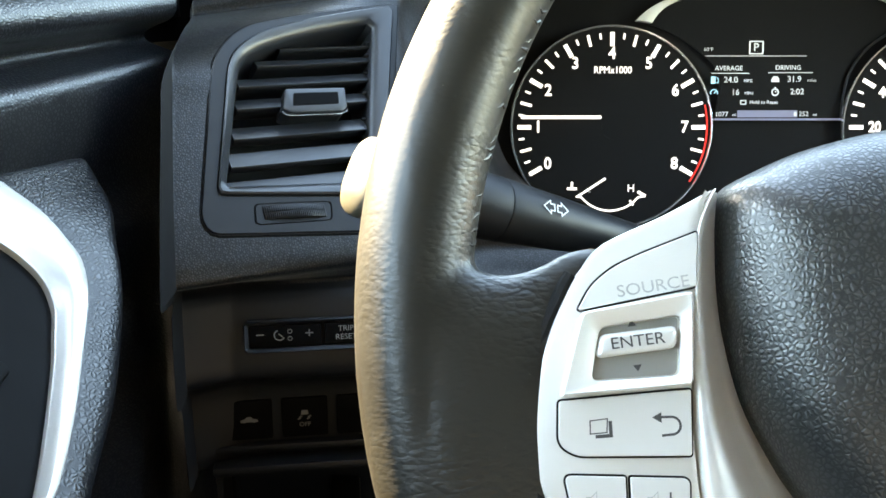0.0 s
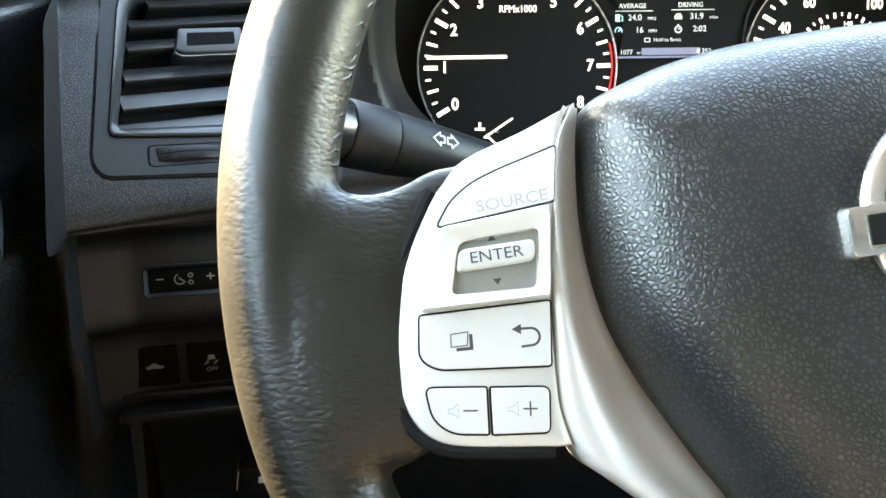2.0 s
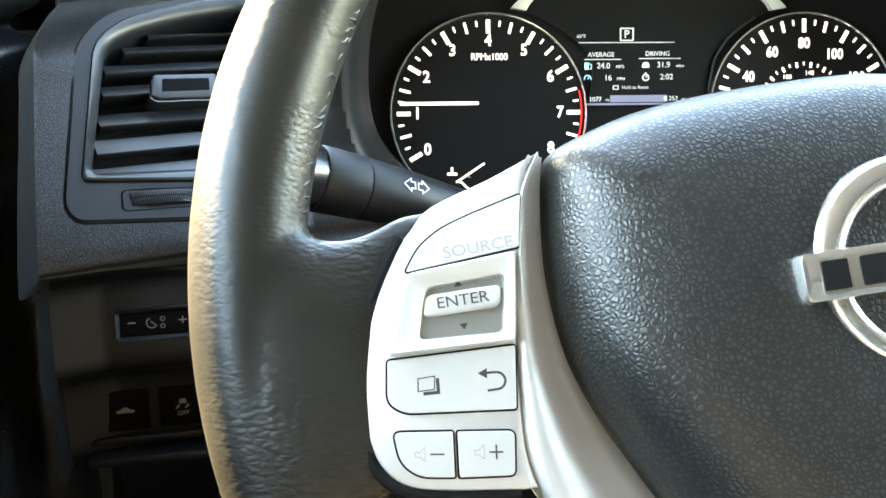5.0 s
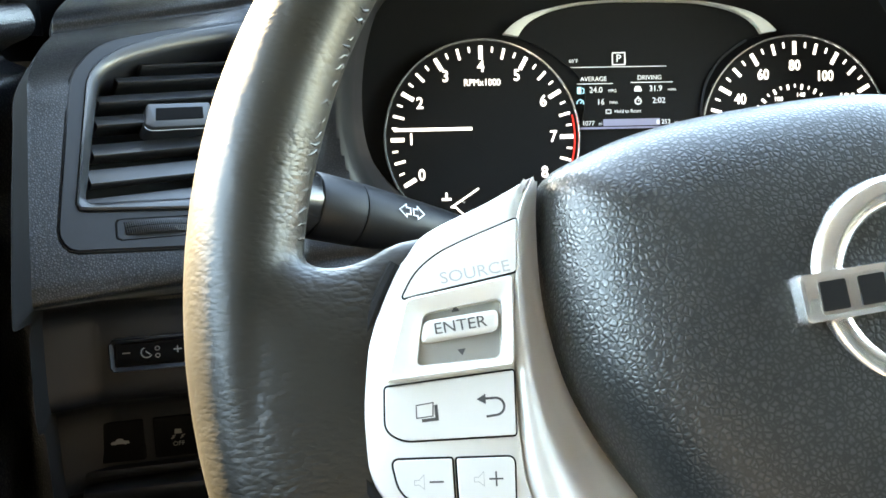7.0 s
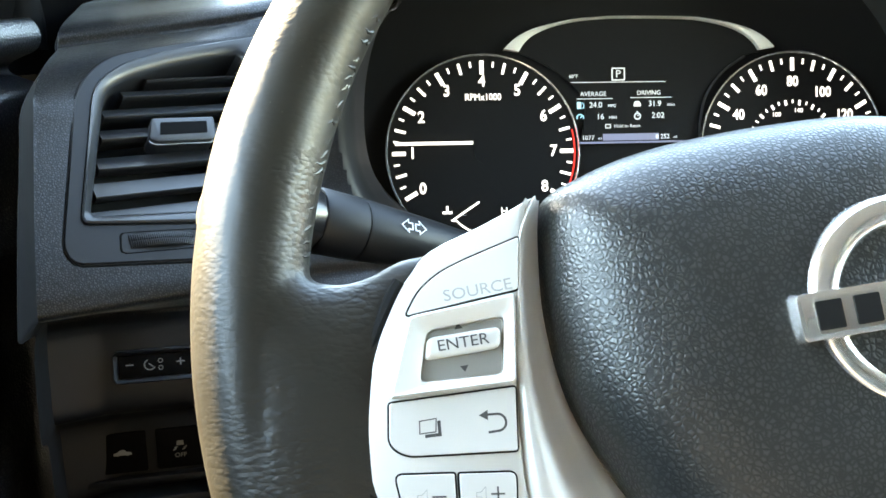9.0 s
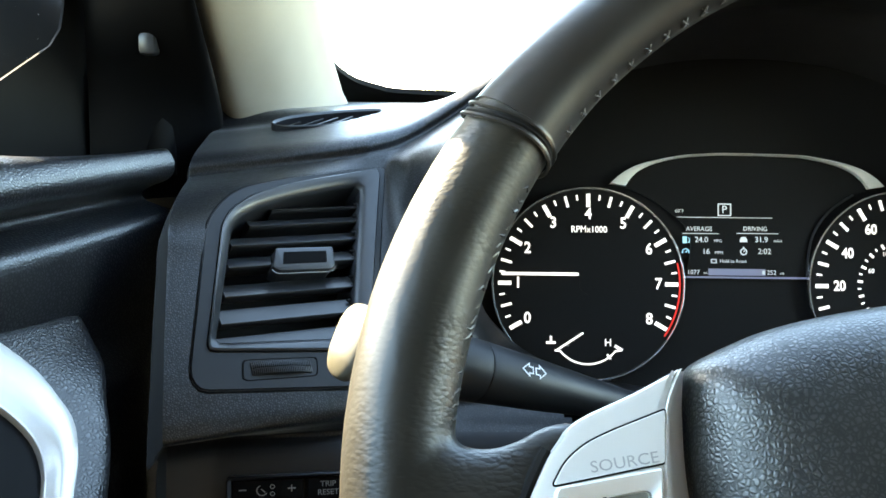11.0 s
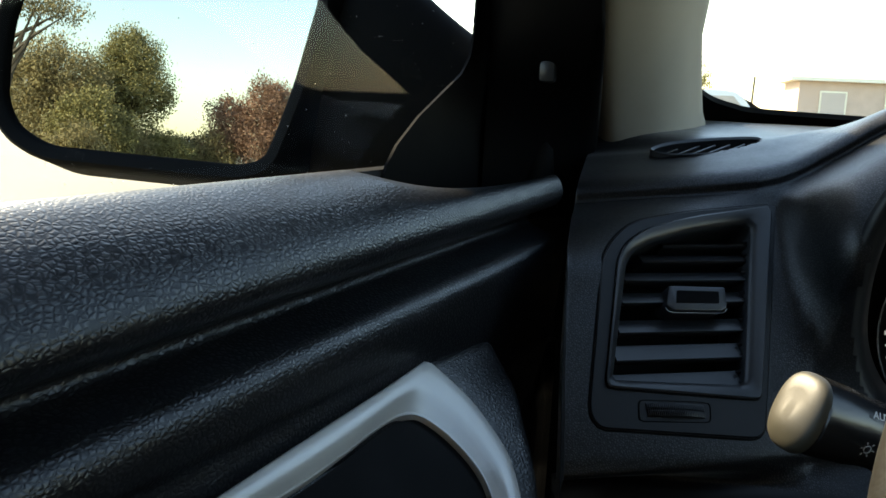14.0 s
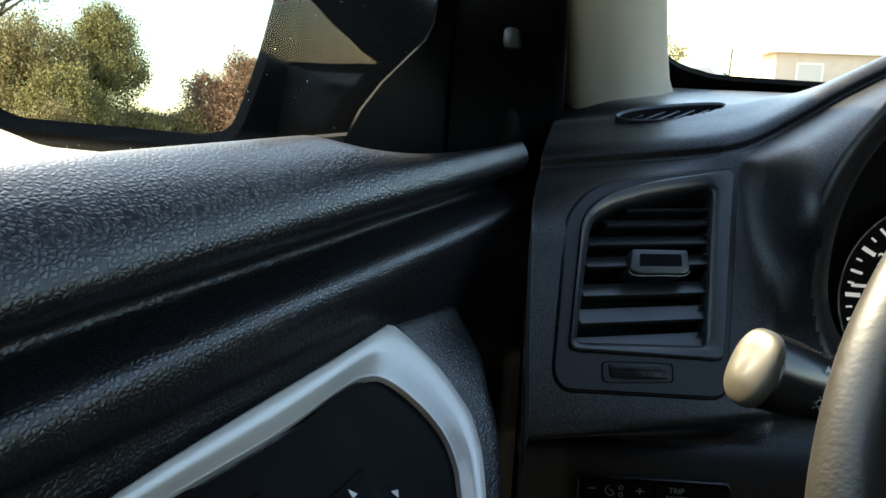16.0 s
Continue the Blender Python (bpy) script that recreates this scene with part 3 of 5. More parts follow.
def build_column():
    rows = []
    for y, z, hw, hh in ((0.275, 0.962, 0.045, 0.042), (0.33, 0.940, 0.058, 0.048), (0.42, 0.905, 0.07, 0.052), (0.55, 0.855, 0.075, 0.055)):
        r = []
        for a in np.linspace(0, 2 * math.pi, 40, endpoint=False):
            c, s = math.cos(a), math.sin(a)
            q = (abs(c) ** 3.5 + abs(s) ** 3.5) ** (-1 / 3.5)
            r.append((0.178 + hw * c * q, y, z + hh * s * q))
        rows.append(r)
    ob = thing("steering_column", Matrix(), "black plastic shroud of the steering column", "steering column")
    part("shroud", loft(rows, close_cols=True, caps=True), PLASTIC, ob)


# ---- steering wheel ----
WHEEL = basis((0.178, 0.241, 0.995), 0, 24.8)
RIM_R = 0.1899
RIM_M = WHEEL.inverted() @ basis((0.1809, 0.2368, 0.9945), -4.33, 21.5)


def rim_pt(a, b, grow=0.0):
    """A point of the rim's skin: a degrees round the wheel, b radians round the section, which is slimmer at the top."""
    away = abs((a - 90 + 180) % 360 - 180)
    r = float(np.interp(away, (0, 30, 48, 60, 75, 105, 125, 150), (0.0128, 0.0131, 0.0138, 0.0156, 0.0169, 0.0168, 0.0160, 0.0155))) + grow
    h = float(np.interp(away, (0, 30, 48, 60, 75, 105, 150), (0.0135, 0.0138, 0.0144, 0.0156, 0.0164, 0.0164, 0.0156))) + grow
    q = RIM_R + r * math.cos(b)
    return RIM_M @ Vector((q * math.cos(radians(a)), q * math.sin(radians(a)), h * math.sin(b)))


def rim_bm(a0=0.0, a1=360.0, grow=0.0):
    full = a1 - a0 >= 359
    rows = [[rim_pt(a, b, grow) for b in np.linspace(0, 2 * math.pi, 32, endpoint=False)] for a in np.linspace(a0, a1, 200 if full else 70, endpoint=not full)]
    return loft(rows, close_rows=full, close_cols=True, caps=not full)


def build_wheel():
    ob = thing("steering_wheel", WHEEL, "black leather steering wheel with satin silver spokes and buttons", "steering wheel")
    # leather rim with the thumb grips that run into the spokes, fused and smoothed
    bm = rim_bm()
    for s in (-1, 1):
        # u, lower and upper end, half thickness, middle height
        stations = [(-0.192, -0.040, 0.030, 0.007, -0.0098), (-0.182, -0.060, 0.025, 0.0145, -0.0096), (-0.174, -0.072, 0.0155, 0.0152, -0.0094), (-0.167, -0.073, 0.0100, 0.0148, -0.0092), (-0.159, -0.068, 0.0090, 0.0134, -0.0088), (-0.151, -0.066, 0.0112, 0.0112, -0.0082), (-0.144, -0.062, 0.0150, 0.0092, -0.0082), (-0.137, -0.060, 0.0170, 0.0080, -0.0085), (-0.130, -0.056, 0.0165, 0.0076, -0.0088)]
        rows = []
        for u, v0, v1, th, zm in spline(stations, 4):
            c, h = (v0 + v1) / 2, (v1 - v0) / 2
            zm += 0.0285 * (abs(u) - 0.13) / 0.057 if s > 0 else 0.0
            row = []
            for a in np.linspace(0, 2 * math.pi, 48, endpoint=False):
                ca, sa = math.cos(a), math.sin(a)
                q = (abs(ca) ** 3.4 + abs(sa) ** 3.4) ** (-1 / 3.4)
                row.append((abs(u) * s, c + h * ca * q, zm + th * sa * q))
            rows.append(row)
        loft(rows, close_cols=True, caps=True, bm=bm)
    rim = part("rim", bm, RIM_LEATHER, ob, "worn black leather rim with thumb grips", smooth=80)
    re = rim.modifiers.new("fuse", "REMESH")
    re.mode, re.voxel_size, re.use_smooth_shade = "VOXEL", 0.0017, True
    sm = rim.modifiers.new("soften", "SMOOTH")
    sm.factor, sm.iterations = 0.5, 10
    # smoother leather of the rim's upper part, and the welts where it begins
    part("upper_wrap", rim_bm(35, 145.6, 0.0010), SMOOTH_LEATHER, ob, "smooth dark leather of the upper rim")
    for a in (33.2, 34.4, 146.0, 147.2):
        part("welt", tube([rim_pt(a + 0.5 * math.sin(b * 2), b, 0.0012) for b in np.linspace(0, 2 * math.pi, 41)], 0.0008, 6), SMOOTH_LEATHER, ob, "raised leather seam")
    part("seam_groove", tube([rim_pt(146.6 + 0.5 * math.sin(b * 2), b, 0.0006) for b in np.linspace(0, 2 * math.pi, 41)], 0.0008, 6), DARK, ob)
    # stitches along the inner side of the rim; below the welt the leather puckers round them
    rng = random.Random(5)
    for a in np.arange(58, 145, 2.5):
        bm = bmesh.new()
        for k in (-1, 1):
            tube([rim_pt(a + 0.36 * k * t, radians(166 - 7 * t), 0.0012 + 0.0004 * (1 - t * t)) for t in np.linspace(-1, 1, 4)], 0.00036, 5, bm)
        part("stitch", bm, THREAD, ob)
    a = 149.0
    while a < 174:
        a += rng.uniform(0.8, 2.0)
        w = rng.uniform(0.5, 1.1)
        pts = [rim_pt(a + rng.uniform(-0.25, 0.25) + 0.6 * t, radians(168 - 17 * t * w), -0.0003) for t in np.linspace(-1, 1, 7)]
        part("pucker", tube(pts, [0.0001, 0.0003 * w, 0.0005 * w, 0.0006 * w, 0.0005 * w, 0.0003, 0.0001], 7), RIM_LEATHER, ob)
    build_spoke(ob, -1)
    build_spoke(ob, 1)
    build_airbag(ob)
    build_emblem(ob)
    build_buttons(ob)


BAND = [(-103.5, 31.6, -100.5, 32.0), (-109, 20, -101.5, 19), (-110.7, 0, -101, -3), (-111.2, -25, -96, -26), (-110.8, -42, -87, -44), (-109.5, -54, -79, -56), (-105, -65, -70, -69),
        (-96, -72, -63, -78), (-81, -83, -56, -88), (-62, -98, -46, -102), (-45, -120, -34, -122), (-34, -150, -24, -150), (-30, -172, -22, -172)]
PANEL_LEFT = [(-103.5, 31.8), (-117, 24.6), (-134, 16.6), (-140, 10), (-144.3, 3.6), (-151, -12.2), (-154.5, -29.4), (-154, -41.7), (-151, -52.0), (-145.5, -58.4), (-136, -61.2), (-112, -62)]


def build_spoke(ob, side):
    S = -side
    band = [tuple(c / 1000 for c in row) for row in spline(BAND, 6)]
    left = mm(*spline(PANEL_LEFT, 4))
    ridge = [(r[0], r[1]) for r in band if -0.062 < r[1] < 0.031][::-1]
    panel = [(x if S > 0 else -x, y) for x, y in left + ridge]
    spoke = part("spoke_trim", prism(panel, -0.012, 0.0035, 0.0018), SILVER, ob, "satin silver spoke trim")
    rows = []
    for ou, ov, iu, iv in band:
        w = math.hypot(iu - ou, iv - ov)
        deep = min(0.012, 0.35 * w + 0.003)
        row = []
        for f, n in ((-0.02, -0.012), (0.0, 0.0005), (0.05, 0.0032), (0.13, 0.0042), (0.24, 0.0036), (0.4, 0.0012), (0.6, -0.3 * deep), (0.8, -0.62 * deep), (1.0, -0.8 * deep), (1.01, -0.016)):
            x, y = ou + (iu - ou) * f, ov + (iv - ov) * f
            row.append((x if S > 0 else -x, y, n))
        rows.append(row)
    part("spoke_ridge", loft(rows), SILVER, spoke, "curved silver arm beside the airbag", smooth=70)
    # thin dark joint between leather and silver
    joint = [(x if S > 0 else -x, y, 0.0010) for x, y in offset(left + ridge, 0.0013)[14: len(left)]]
    part("joint", tube(joint, 0.0019, 8), RUBBER, spoke)


AIRBAG = [(0, 57.5), (-28, 55), (-55, 50.5), (-75, 45.2), (-90, 38.7), (-97.5, 34), (-100.3, 27), (-100.6, 15), (-99.8, -3), (-95.3, -26), (-84.5, -46.5), (-68.5, -70), (-55, -87), (-41, -106), (-27, -126), (0, -134)]


def build_airbag(ob):
    half = AIRBAG[1:-1]
    outline = mm(*spline([AIRBAG[0]] + half + [AIRBAG[-1]] + [(-x, y) for x, y in half[::-1]], 8, True))
    c = Vector((0, -0.022))
    rows = []
    for s, n in ((0.0, 0.0235), (0.15, 0.0234), (0.3, 0.0230), (0.45, 0.0221), (0.6, 0.0205), (0.70, 0.0186), (0.78, 0.0163), (0.84, 0.0138), (0.89, 0.0108), (0.925, 0.0078), (0.955, 0.0042), (0.975, 0.0008), (0.989, -0.0030), (0.997, -0.0075), (1.0, -0.013)):
        rows.append([(*(c + (Vector(p) - c) * max(s, 0.002)), n) for p in outline])
    part("airbag_cover", loft(rows, close_cols=True), PAD, ob, "grained black airbag cover", smooth=80)
    rows = [[(*(c + (Vector(p) - c) * s), n) for p in outline] for s, n in ((0.88, -0.012), (0.985, -0.012), (0.985, -0.022), (0.88, -0.022))]
    part("hub_back", loft(rows, close_rows=True, close_cols=True), DARK, ob)


def build_emblem(ob):
    """A round chrome badge with a bar across, without its letters."""
    m = Matrix.Translation((-0.004, -0.0048, 0.0215)) @ Matrix.Rotation(radians(7), 4, "Z")
    ring = []
    for a in np.linspace(0, 2 * math.pi, 96, endpoint=False):
        row = []
        for dr, dn in ((-4.5, -1), (-4.0, 1.6), (-2.6, 3.0), (0, 3.4), (2.6, 3.0), (4.2, 1.4), (4.8, -2)):
            r = (25.5 + dr) / 1000
            row.append((r * math.cos(a), r * math.sin(a), dn / 1000))
        ring.append(row)
    badge = part("emblem", loft(ring, close_rows=True), CHROME, ob, "round chrome badge with a crossbar")
    badge.matrix_local = m @ Matrix.Rotation(radians(3), 4, "X")
    bar = rounded(mm((-35.5, -6.6), (35.5, -6.6), (35.5, 6.6), (-35.5, 6.6)), 0.002)
    part("crossbar", prism(bar, -0.006, 0.0062, 0.0012), CHROME, badge)
    part("inlay", prism(rounded(mm((-31, -4.8), (31, -4.8), (31, 4.8), (-31, 4.8)), 0.001), 0.0062, 0.0064), CHROME, badge)
    for k in range(6):
        x = -27 + k * 10.8
        part("inlay_block", prism(rounded(mm((x - 3.6, -3.9), (x + 3.6, -3.9), (x + 3.6, 3.9), (x - 3.6, 3.9)), 0.0006), 0.0063, 0.0068), DARK, badge)


def button(name, outline, ob, z=0.0035, rise=0.0011, bevel=0.0003, label="", material=None):
    b = part(name, prism(outline, z - 0.002, z + rise, bevel), material or BUTTON, ob, label, smooth=4)
    part("gap", prism(offset(outline, 0.00055), z - 0.002, z + 0.00025), DARK, b)
    return b


def build_buttons(ob):
    z = 0.0035
    top = z + 0.0011
    src = rounded(mm((-108.7, 19.6), (-109.7, 4.6), (-141.8, -2.0), (-138.2, 4.6), (-132.5, 9.6), (-125, 13.2)), [0.0008, 0.0008, 0.0012, 0.003, 0.004, 0.006])
    b = button("source_button", src, ob, label="silver button with worn lettering")
    lettering("lettering", "SOURCE", 0.0046, (-0.1213, 0.0045, top + 0.0001), FADED, b, turn=9, stretch=1.15)
    # surround and rocker of the enter switch
    outer = rounded(mm((-141.2, -2.6), (-111.2, 3.0), (-112.2, -21.8), (-147.2, -24.9)), [0.0012, 0.0012, 0.001, 0.001], 6)
    inner = rounded(mm((-136.3, -6.4), (-114.3, -3.0), (-115.2, -19.4), (-138.9, -20.9)), 0.0022, 6)
    rock = part("enter_switch", ring_plate(resample(outer, 72), resample(inner, 72), z - 0.001, z + 0.0044, 0.0014), BUTTON, ob, "silver rocker switch in a raised frame")
    # the bed's darker silver stands in for shade inside the frame
    part("switch_bed", prism(offset(inner, -0.0004), z - 0.004, z + 0.00025), BED, rock)
    bar = rounded(mm((-137.4, -14.9), (-136.4, -8.6), (-115.5, -6.0), (-115.8, -12.0)), 0.0022, 6)
    part("enter_bar", prism(bar, z, z + 0.0034, 0.0016, seg=4), BUTTON, rock)
    lettering("lettering", "ENTER", 0.0044, (-0.1264, -0.0103, z + 0.0035), INK, rock, turn=7, stretch=1.12)
    for pts in (((-128.3, -6.3), (-126.0, -6.0), (-127.4, -4.3)), ((-127.2, -16.6), (-124.9, -16.3), (-125.9, -18.2))):
        part("arrow", prism(mm(*pts), z, z + 0.0004), INK, rock)
    ret = rounded(mm((-147.3, -26.1), (-112.1, -22.9), (-112.5, -40.2), (-143, -40.4), (-147.6, -37.5)), [0.0008, 0.0008, 0.0008, 0.003, 0.0035])
    b = button("return_button", ret, ob, label="wide silver button with a page symbol and a return arrow")
    f = top + 0.0001
    bm = stroke(mm((-139.2, -31.2), (-134.6, -30.6), (-134.8, -34.2), (-139.2, -34.6), (-139.2, -31.2)), 0.0003, f)
    stroke(mm((-133.9, -31.2), (-133.7, -35.0), (-137.8, -35.3)), 0.0009, f, bm=bm)
    part("page_symbol", bm, INK, b)
    arc = [(-120.3, -35.0), (-117.6, -34.7)] + [(-117.6 + 2.3 * math.sin(t), -32.4 - 2.3 * math.cos(t)) for t in np.linspace(0.2, math.pi, 10)] + [(-120.6, -30.2)]
    bm = stroke(mm(*arc), 0.00065, f)
    prism(mm((-122.8, -30.3), (-120.3, -28.9), (-120.3, -31.7)), f - 0.0002, f, bm=bm)
    part("return_symbol", bm, INK, b)
    minus = rounded(mm((-146.2, -45.3), (-130.2, -45.6), (-130.0, -57.7), (-139.5, -57.3), (-144.5, -53.5)), [0.002, 0.0005, 0.0005, 0.004, 0.004])
    plus = rounded(mm((-128.9, -45.7), (-113.3, -46.0), (-113.7, -57.8), (-128.7, -57.8)), [0.0005, 0.002, 0.0015, 0.0005])
    for out, x, label in ((minus, -140.5, "silver volume button with a minus"), (plus, -124.5, "silver volume button with a plus")):
        b = button("volume_button", out, ob, label=label)
        bm = stroke(mm((x, -50.8), (x + 1.2, -50.8), (x + 2.6, -49.4), (x + 2.6, -53.2), (x + 1.2, -52), (x, -52), (x, -50.8)), 0.00016, f)
        part("speaker_symbol", bm, FADED, b)
        bm = stroke(mm((x + 4, -51.4), (x + 7.8, -51.5)), 0.00045, f)
        if x > -130:
            stroke(mm((x + 5.9, -49.5), (x + 5.9, -53.4)), 0.00045, f + 0.00005, bm=bm)
        part("sign", bm, INK, b)


# ---- stalk ----
def build_stalk():
    a, b = Vector((-0.0335, 0.3530, 1.0085)), Vector((0.110, 0.430, 0.9555))
    ax = (b - a).normalized()
    up = (Vector((0, 0, 1)) - ax * ax.z).normalized()
    out = up.cross(ax)
    m = Matrix((ax, out, up)).transposed().to_4x4()
    m.translation = a
    ob = thing("light_stalk", m, "black indicator and headlamp stalk with a rounded beige-lit end", "control stalk")

    def turned(stations, sides=32, flat=0.0):
        rows = []
        for x, r in stations:
            rows.append([(x, r * math.cos(t), r * math.sin(t) * (1 - flat)) for t in np.linspace(0, 2 * math.pi, sides, endpoint=False)])
        return loft(rows, close_cols=True, caps=True)

    # the end cap is a shallow lens, cut flat above and below; the knob behind it is faceted
    def lens(stations, sides=36, power=2.6):
        rows = []
        for x, r, tall in stations:
            row = []
            for t in np.linspace(0, 2 * math.pi, sides, endpoint=False):
                c, q = math.cos(t), math.sin(t)
                k = (abs(c) ** power + abs(q) ** power) ** (-1 / power)
                row.append((x + 0.0012 * q * k, r * c * k, tall * q * k))
            rows.append(row)
        return loft(rows, close_cols=True, caps=True)

    part("end_cap", lens([(-0.0010, 0.0030, 0.0040), (-0.0006, 0.0070, 0.0085), (0.0003, 0.0105, 0.0122), (0.0015, 0.0130, 0.0146), (0.0030, 0.0145, 0.0158), (0.0043, 0.0148, 0.0160)]), CAP, ob, "end cap coloured beige for the sun on it", smooth=35)
    part("knob", turned([(0.0040, 0.0150), (0.0050, 0.0163), (0.0130, 0.0160), (0.024, 0.0154), (0.0335, 0.0140), (0.0445, 0.0140), (0.0455, 0.0134)], 9), GLOSS, ob, "black rotary knob")
    part("collar", turned([(0.0455, 0.0137), (0.047, 0.0142), (0.066, 0.0138), (0.0665, 0.0130)]), PLASTIC, ob)
    part("arm", turned([(0.0668, 0.0134), (0.068, 0.0137), (0.10, 0.0118), (0.13, 0.0095), (0.155, 0.0078), (0.17, 0.0075)]), PLASTIC, ob)
    # turn arrows and lamp marks, on a patch that faces the driver
    for s in (-1, 1):
        pts = [(0.0, 1.1), (1.6, 1.1), (1.6, 2.2), (4.2, 0), (1.6, -2.2), (1.6, -1.1), (0, -1.1), (0, 1.1)]
        bm = stroke([((0.0885 + s * (0.0008 + 1.35 * px_ / 1000)), 1.35 * py_ / 1000) for px_, py_ in pts], 0.0005, 0.0)
        o = part("turn_arrow", bm, PRINT, ob)
        o.matrix_local = Matrix.Rotation(radians(58), 4, "X") @ Matrix.Translation((0, 0, 0.0136))
    o = lettering("lettering", "AUTO", 0.0042, (0, 0, 0), PRINT, ob, align="LEFT")
    o.matrix_local = Matrix.Rotation(radians(62), 4, "X") @ Matrix.Translation((0.0255, 0.0025, 0.0152))
    bm = stroke([(0.0016 * math.cos(t), 0.0016 * math.sin(t)) for t in np.linspace(0, 6.28, 14)], 0.0003, 0)
    for k in range(6):
        t = k * math.pi / 3
        stroke([(0.0023 * math.cos(t), 0.0023 * math.sin(t)), (0.0033 * math.cos(t), 0.0033 * math.sin(t))], 0.0003, 0, bm=bm)
    o = part("lamp_symbol", bm, PRINT, ob)
    o.matrix_local = Matrix.Rotation(radians(105), 4, "X") @ Matrix.Translation((0.027, 0, 0.0150))


# ---- instruments ----
CLUSTER = basis((0.106, 0.585, 0.992), 0, 12)


def dial(ob, cx, name, label):
    d = new(name)
    d.parent = ob
    d.location = (cx, 0, 0)
    d["label"] = label
    part("face", prism([(0.0632 * math.cos(t), 0.0632 * math.sin(t)) for t in np.linspace(0, 2 * math.pi, 96, endpoint=False)], -0.002, 0.0), DIAL, d)
    rows = []
    for t in np.linspace(0, 2 * math.pi, 120, endpoint=False):
        rows.append([(r * math.cos(t), r * math.sin(t), n) for r, n in ((0.0622, 0.0004), (0.0628, 0.0014), (0.0636, 0.0012), (0.064, -0.001))])
    part("bezel", loft(rows, close_rows=True), CHROME, d, "thin bright ring")
    return d


def tick(d, ang, r0, r1, w, material=None, n=0.0006):
    c, s = math.cos(radians(ang)), math.sin(radians(ang))
    part("tick", stroke([(r0 * c, r0 * s), (r1 * c, r1 * s)], w, n), material or LIT, d)


def build_cluster():
    ob = thing("instrument_cluster", CLUSTER, "lit instrument cluster with two round dials and a screen", "instrument cluster")
    plate_line = []
    for a in np.linspace(0, 2 * math.pi, 72, endpoint=False):
        c, s = math.cos(a), math.sin(a)
        q = (abs(c) ** 2.4 + abs(s) ** 2.4) ** (-1 / 2.4)
        plate_line.append((0.1045 + 0.1875 * c * q, 0.026 + (0.128 if s > 0 else 0.115) * s * q))
    part("backplate", prism(plate_line, -0.010, -0.006), DIAL, ob)
    d = dial(ob, 0.0, "tachometer", "black dial with white figures and a red sector")
    for k in range(33):
        v = k / 4
        a = 90 + (4 - v) * 30
        if k % 4 == 0:
            tick(d, a, 0.0505, 0.0592, 0.0026)
        elif k % 2 == 0:
            tick(d, a, 0.0520, 0.0592, 0.0017)
        else:
            tick(d, a, 0.0552, 0.0588, 0.0012)
    for v in range(9):
        a = radians(90 + (4 - v) * 30)
        lettering("figure", str(v), 0.0102, (0.0461 * math.cos(a), 0.0458 * math.sin(a), 0.0006), LIT, d, thick=0.0002, stretch=0.9)
    lettering("lettering", "RPMx1000", 0.0062, (0.0005, 0.0355, 0.0006), LIT, d, stretch=0.88)
    arc = [(0.0602 * math.cos(t), 0.0602 * math.sin(t)) for t in np.radians(np.linspace(90 - 2.55 * 30, 90 - 4.15 * 30, 40))]
    part("red_sector", stroke(arc, 0.0010, 0.0007), LIT_RED, d)
    part("needle", box((0.050, 0.0020, 0.0012), (-0.0325, 0.0058, 0.007), 0.0004), LIT, d)
    part("needle_hub", prism([(0.006 * math.cos(t), 0.007 * math.sin(t)) for t in np.linspace(0, 6.283, 32, endpoint=False)], 0.0003, 0.0006), DIAL, d)
    arc = [(-22, -43.6)] + [(-0.5 + 23.5 * math.cos(t), -28.5 - 24 * math.sin(t)) for t in np.radians(np.linspace(140, 40, 24))] + [(22, -43.2)]
    part("temperature_scale", stroke(mm(*arc), 0.0011, 0.0006), LIT, d)
    part("tick", stroke(mm((22, -43.2), (17.2, -40.4)), 0.0018, 0.0006), LIT, d)
    part("tick", stroke(mm((14.5, -49), (12.2, -46)), 0.0012, 0.0006), LIT, d)
    part("temperature_needle", box((0.0215, 0.0012, 0.001), m=Matrix.Translation((-0.013, -0.038, 0.004)) @ Matrix.Rotation(radians(33), 4, "Z")), LIT, d)
    lettering("lettering", "H", 0.0066, (0.0128, -0.0385, 0.0006), LIT, d)
    lettering("lettering", "C", 0.0030, (-0.0135, -0.0400, 0.0006), LIT_DIM, d)
    bm = stroke(mm((-24.5, -34.4), (-24.5, -38.4)), 0.0014, 0.0006)
    stroke(mm((-27.6, -38.6), (-21.4, -38.6)), 0.0016, 0.00065, bm=bm)
    part("temperature_symbol", bm, LIT, d)
    # speedometer
    d = dial(ob, 0.209, "speedometer", "black dial with white figures")
    for k in range(33):
        a = 90 + (16 - k) * 7.5 * 1.0
        if k % 4 == 0:
            tick(d, a, 0.0505, 0.0592, 0.0026)
        elif k % 2 == 0:
            tick(d, a, 0.0520, 0.0592, 0.0020)
        else:
            tick(d, a, 0.0552, 0.0588, 0.0012)
    for k, v in enumerate(range(0, 161, 20)):
        a = radians(90 + (4 - k) * 30)
        r = 0.0432 if v < 100 else 0.0415
        lettering("figure", str(v), 0.0094, (r * math.cos(a), r * math.sin(a), 0.0006), LIT, d, thick=0.0002, stretch=0.85)
    for k, v in enumerate(range(0, 261, 10)):
        a = 90 + (130 - v) * 0.93
        tick(d, a, 0.0278 if v % 20 == 0 else 0.029, 0.0312, 0.0010 if v % 20 else 0.0016)
    for v in (60, 100, 140, 180):
        a = radians(90 + (130 - v) * 0.93)
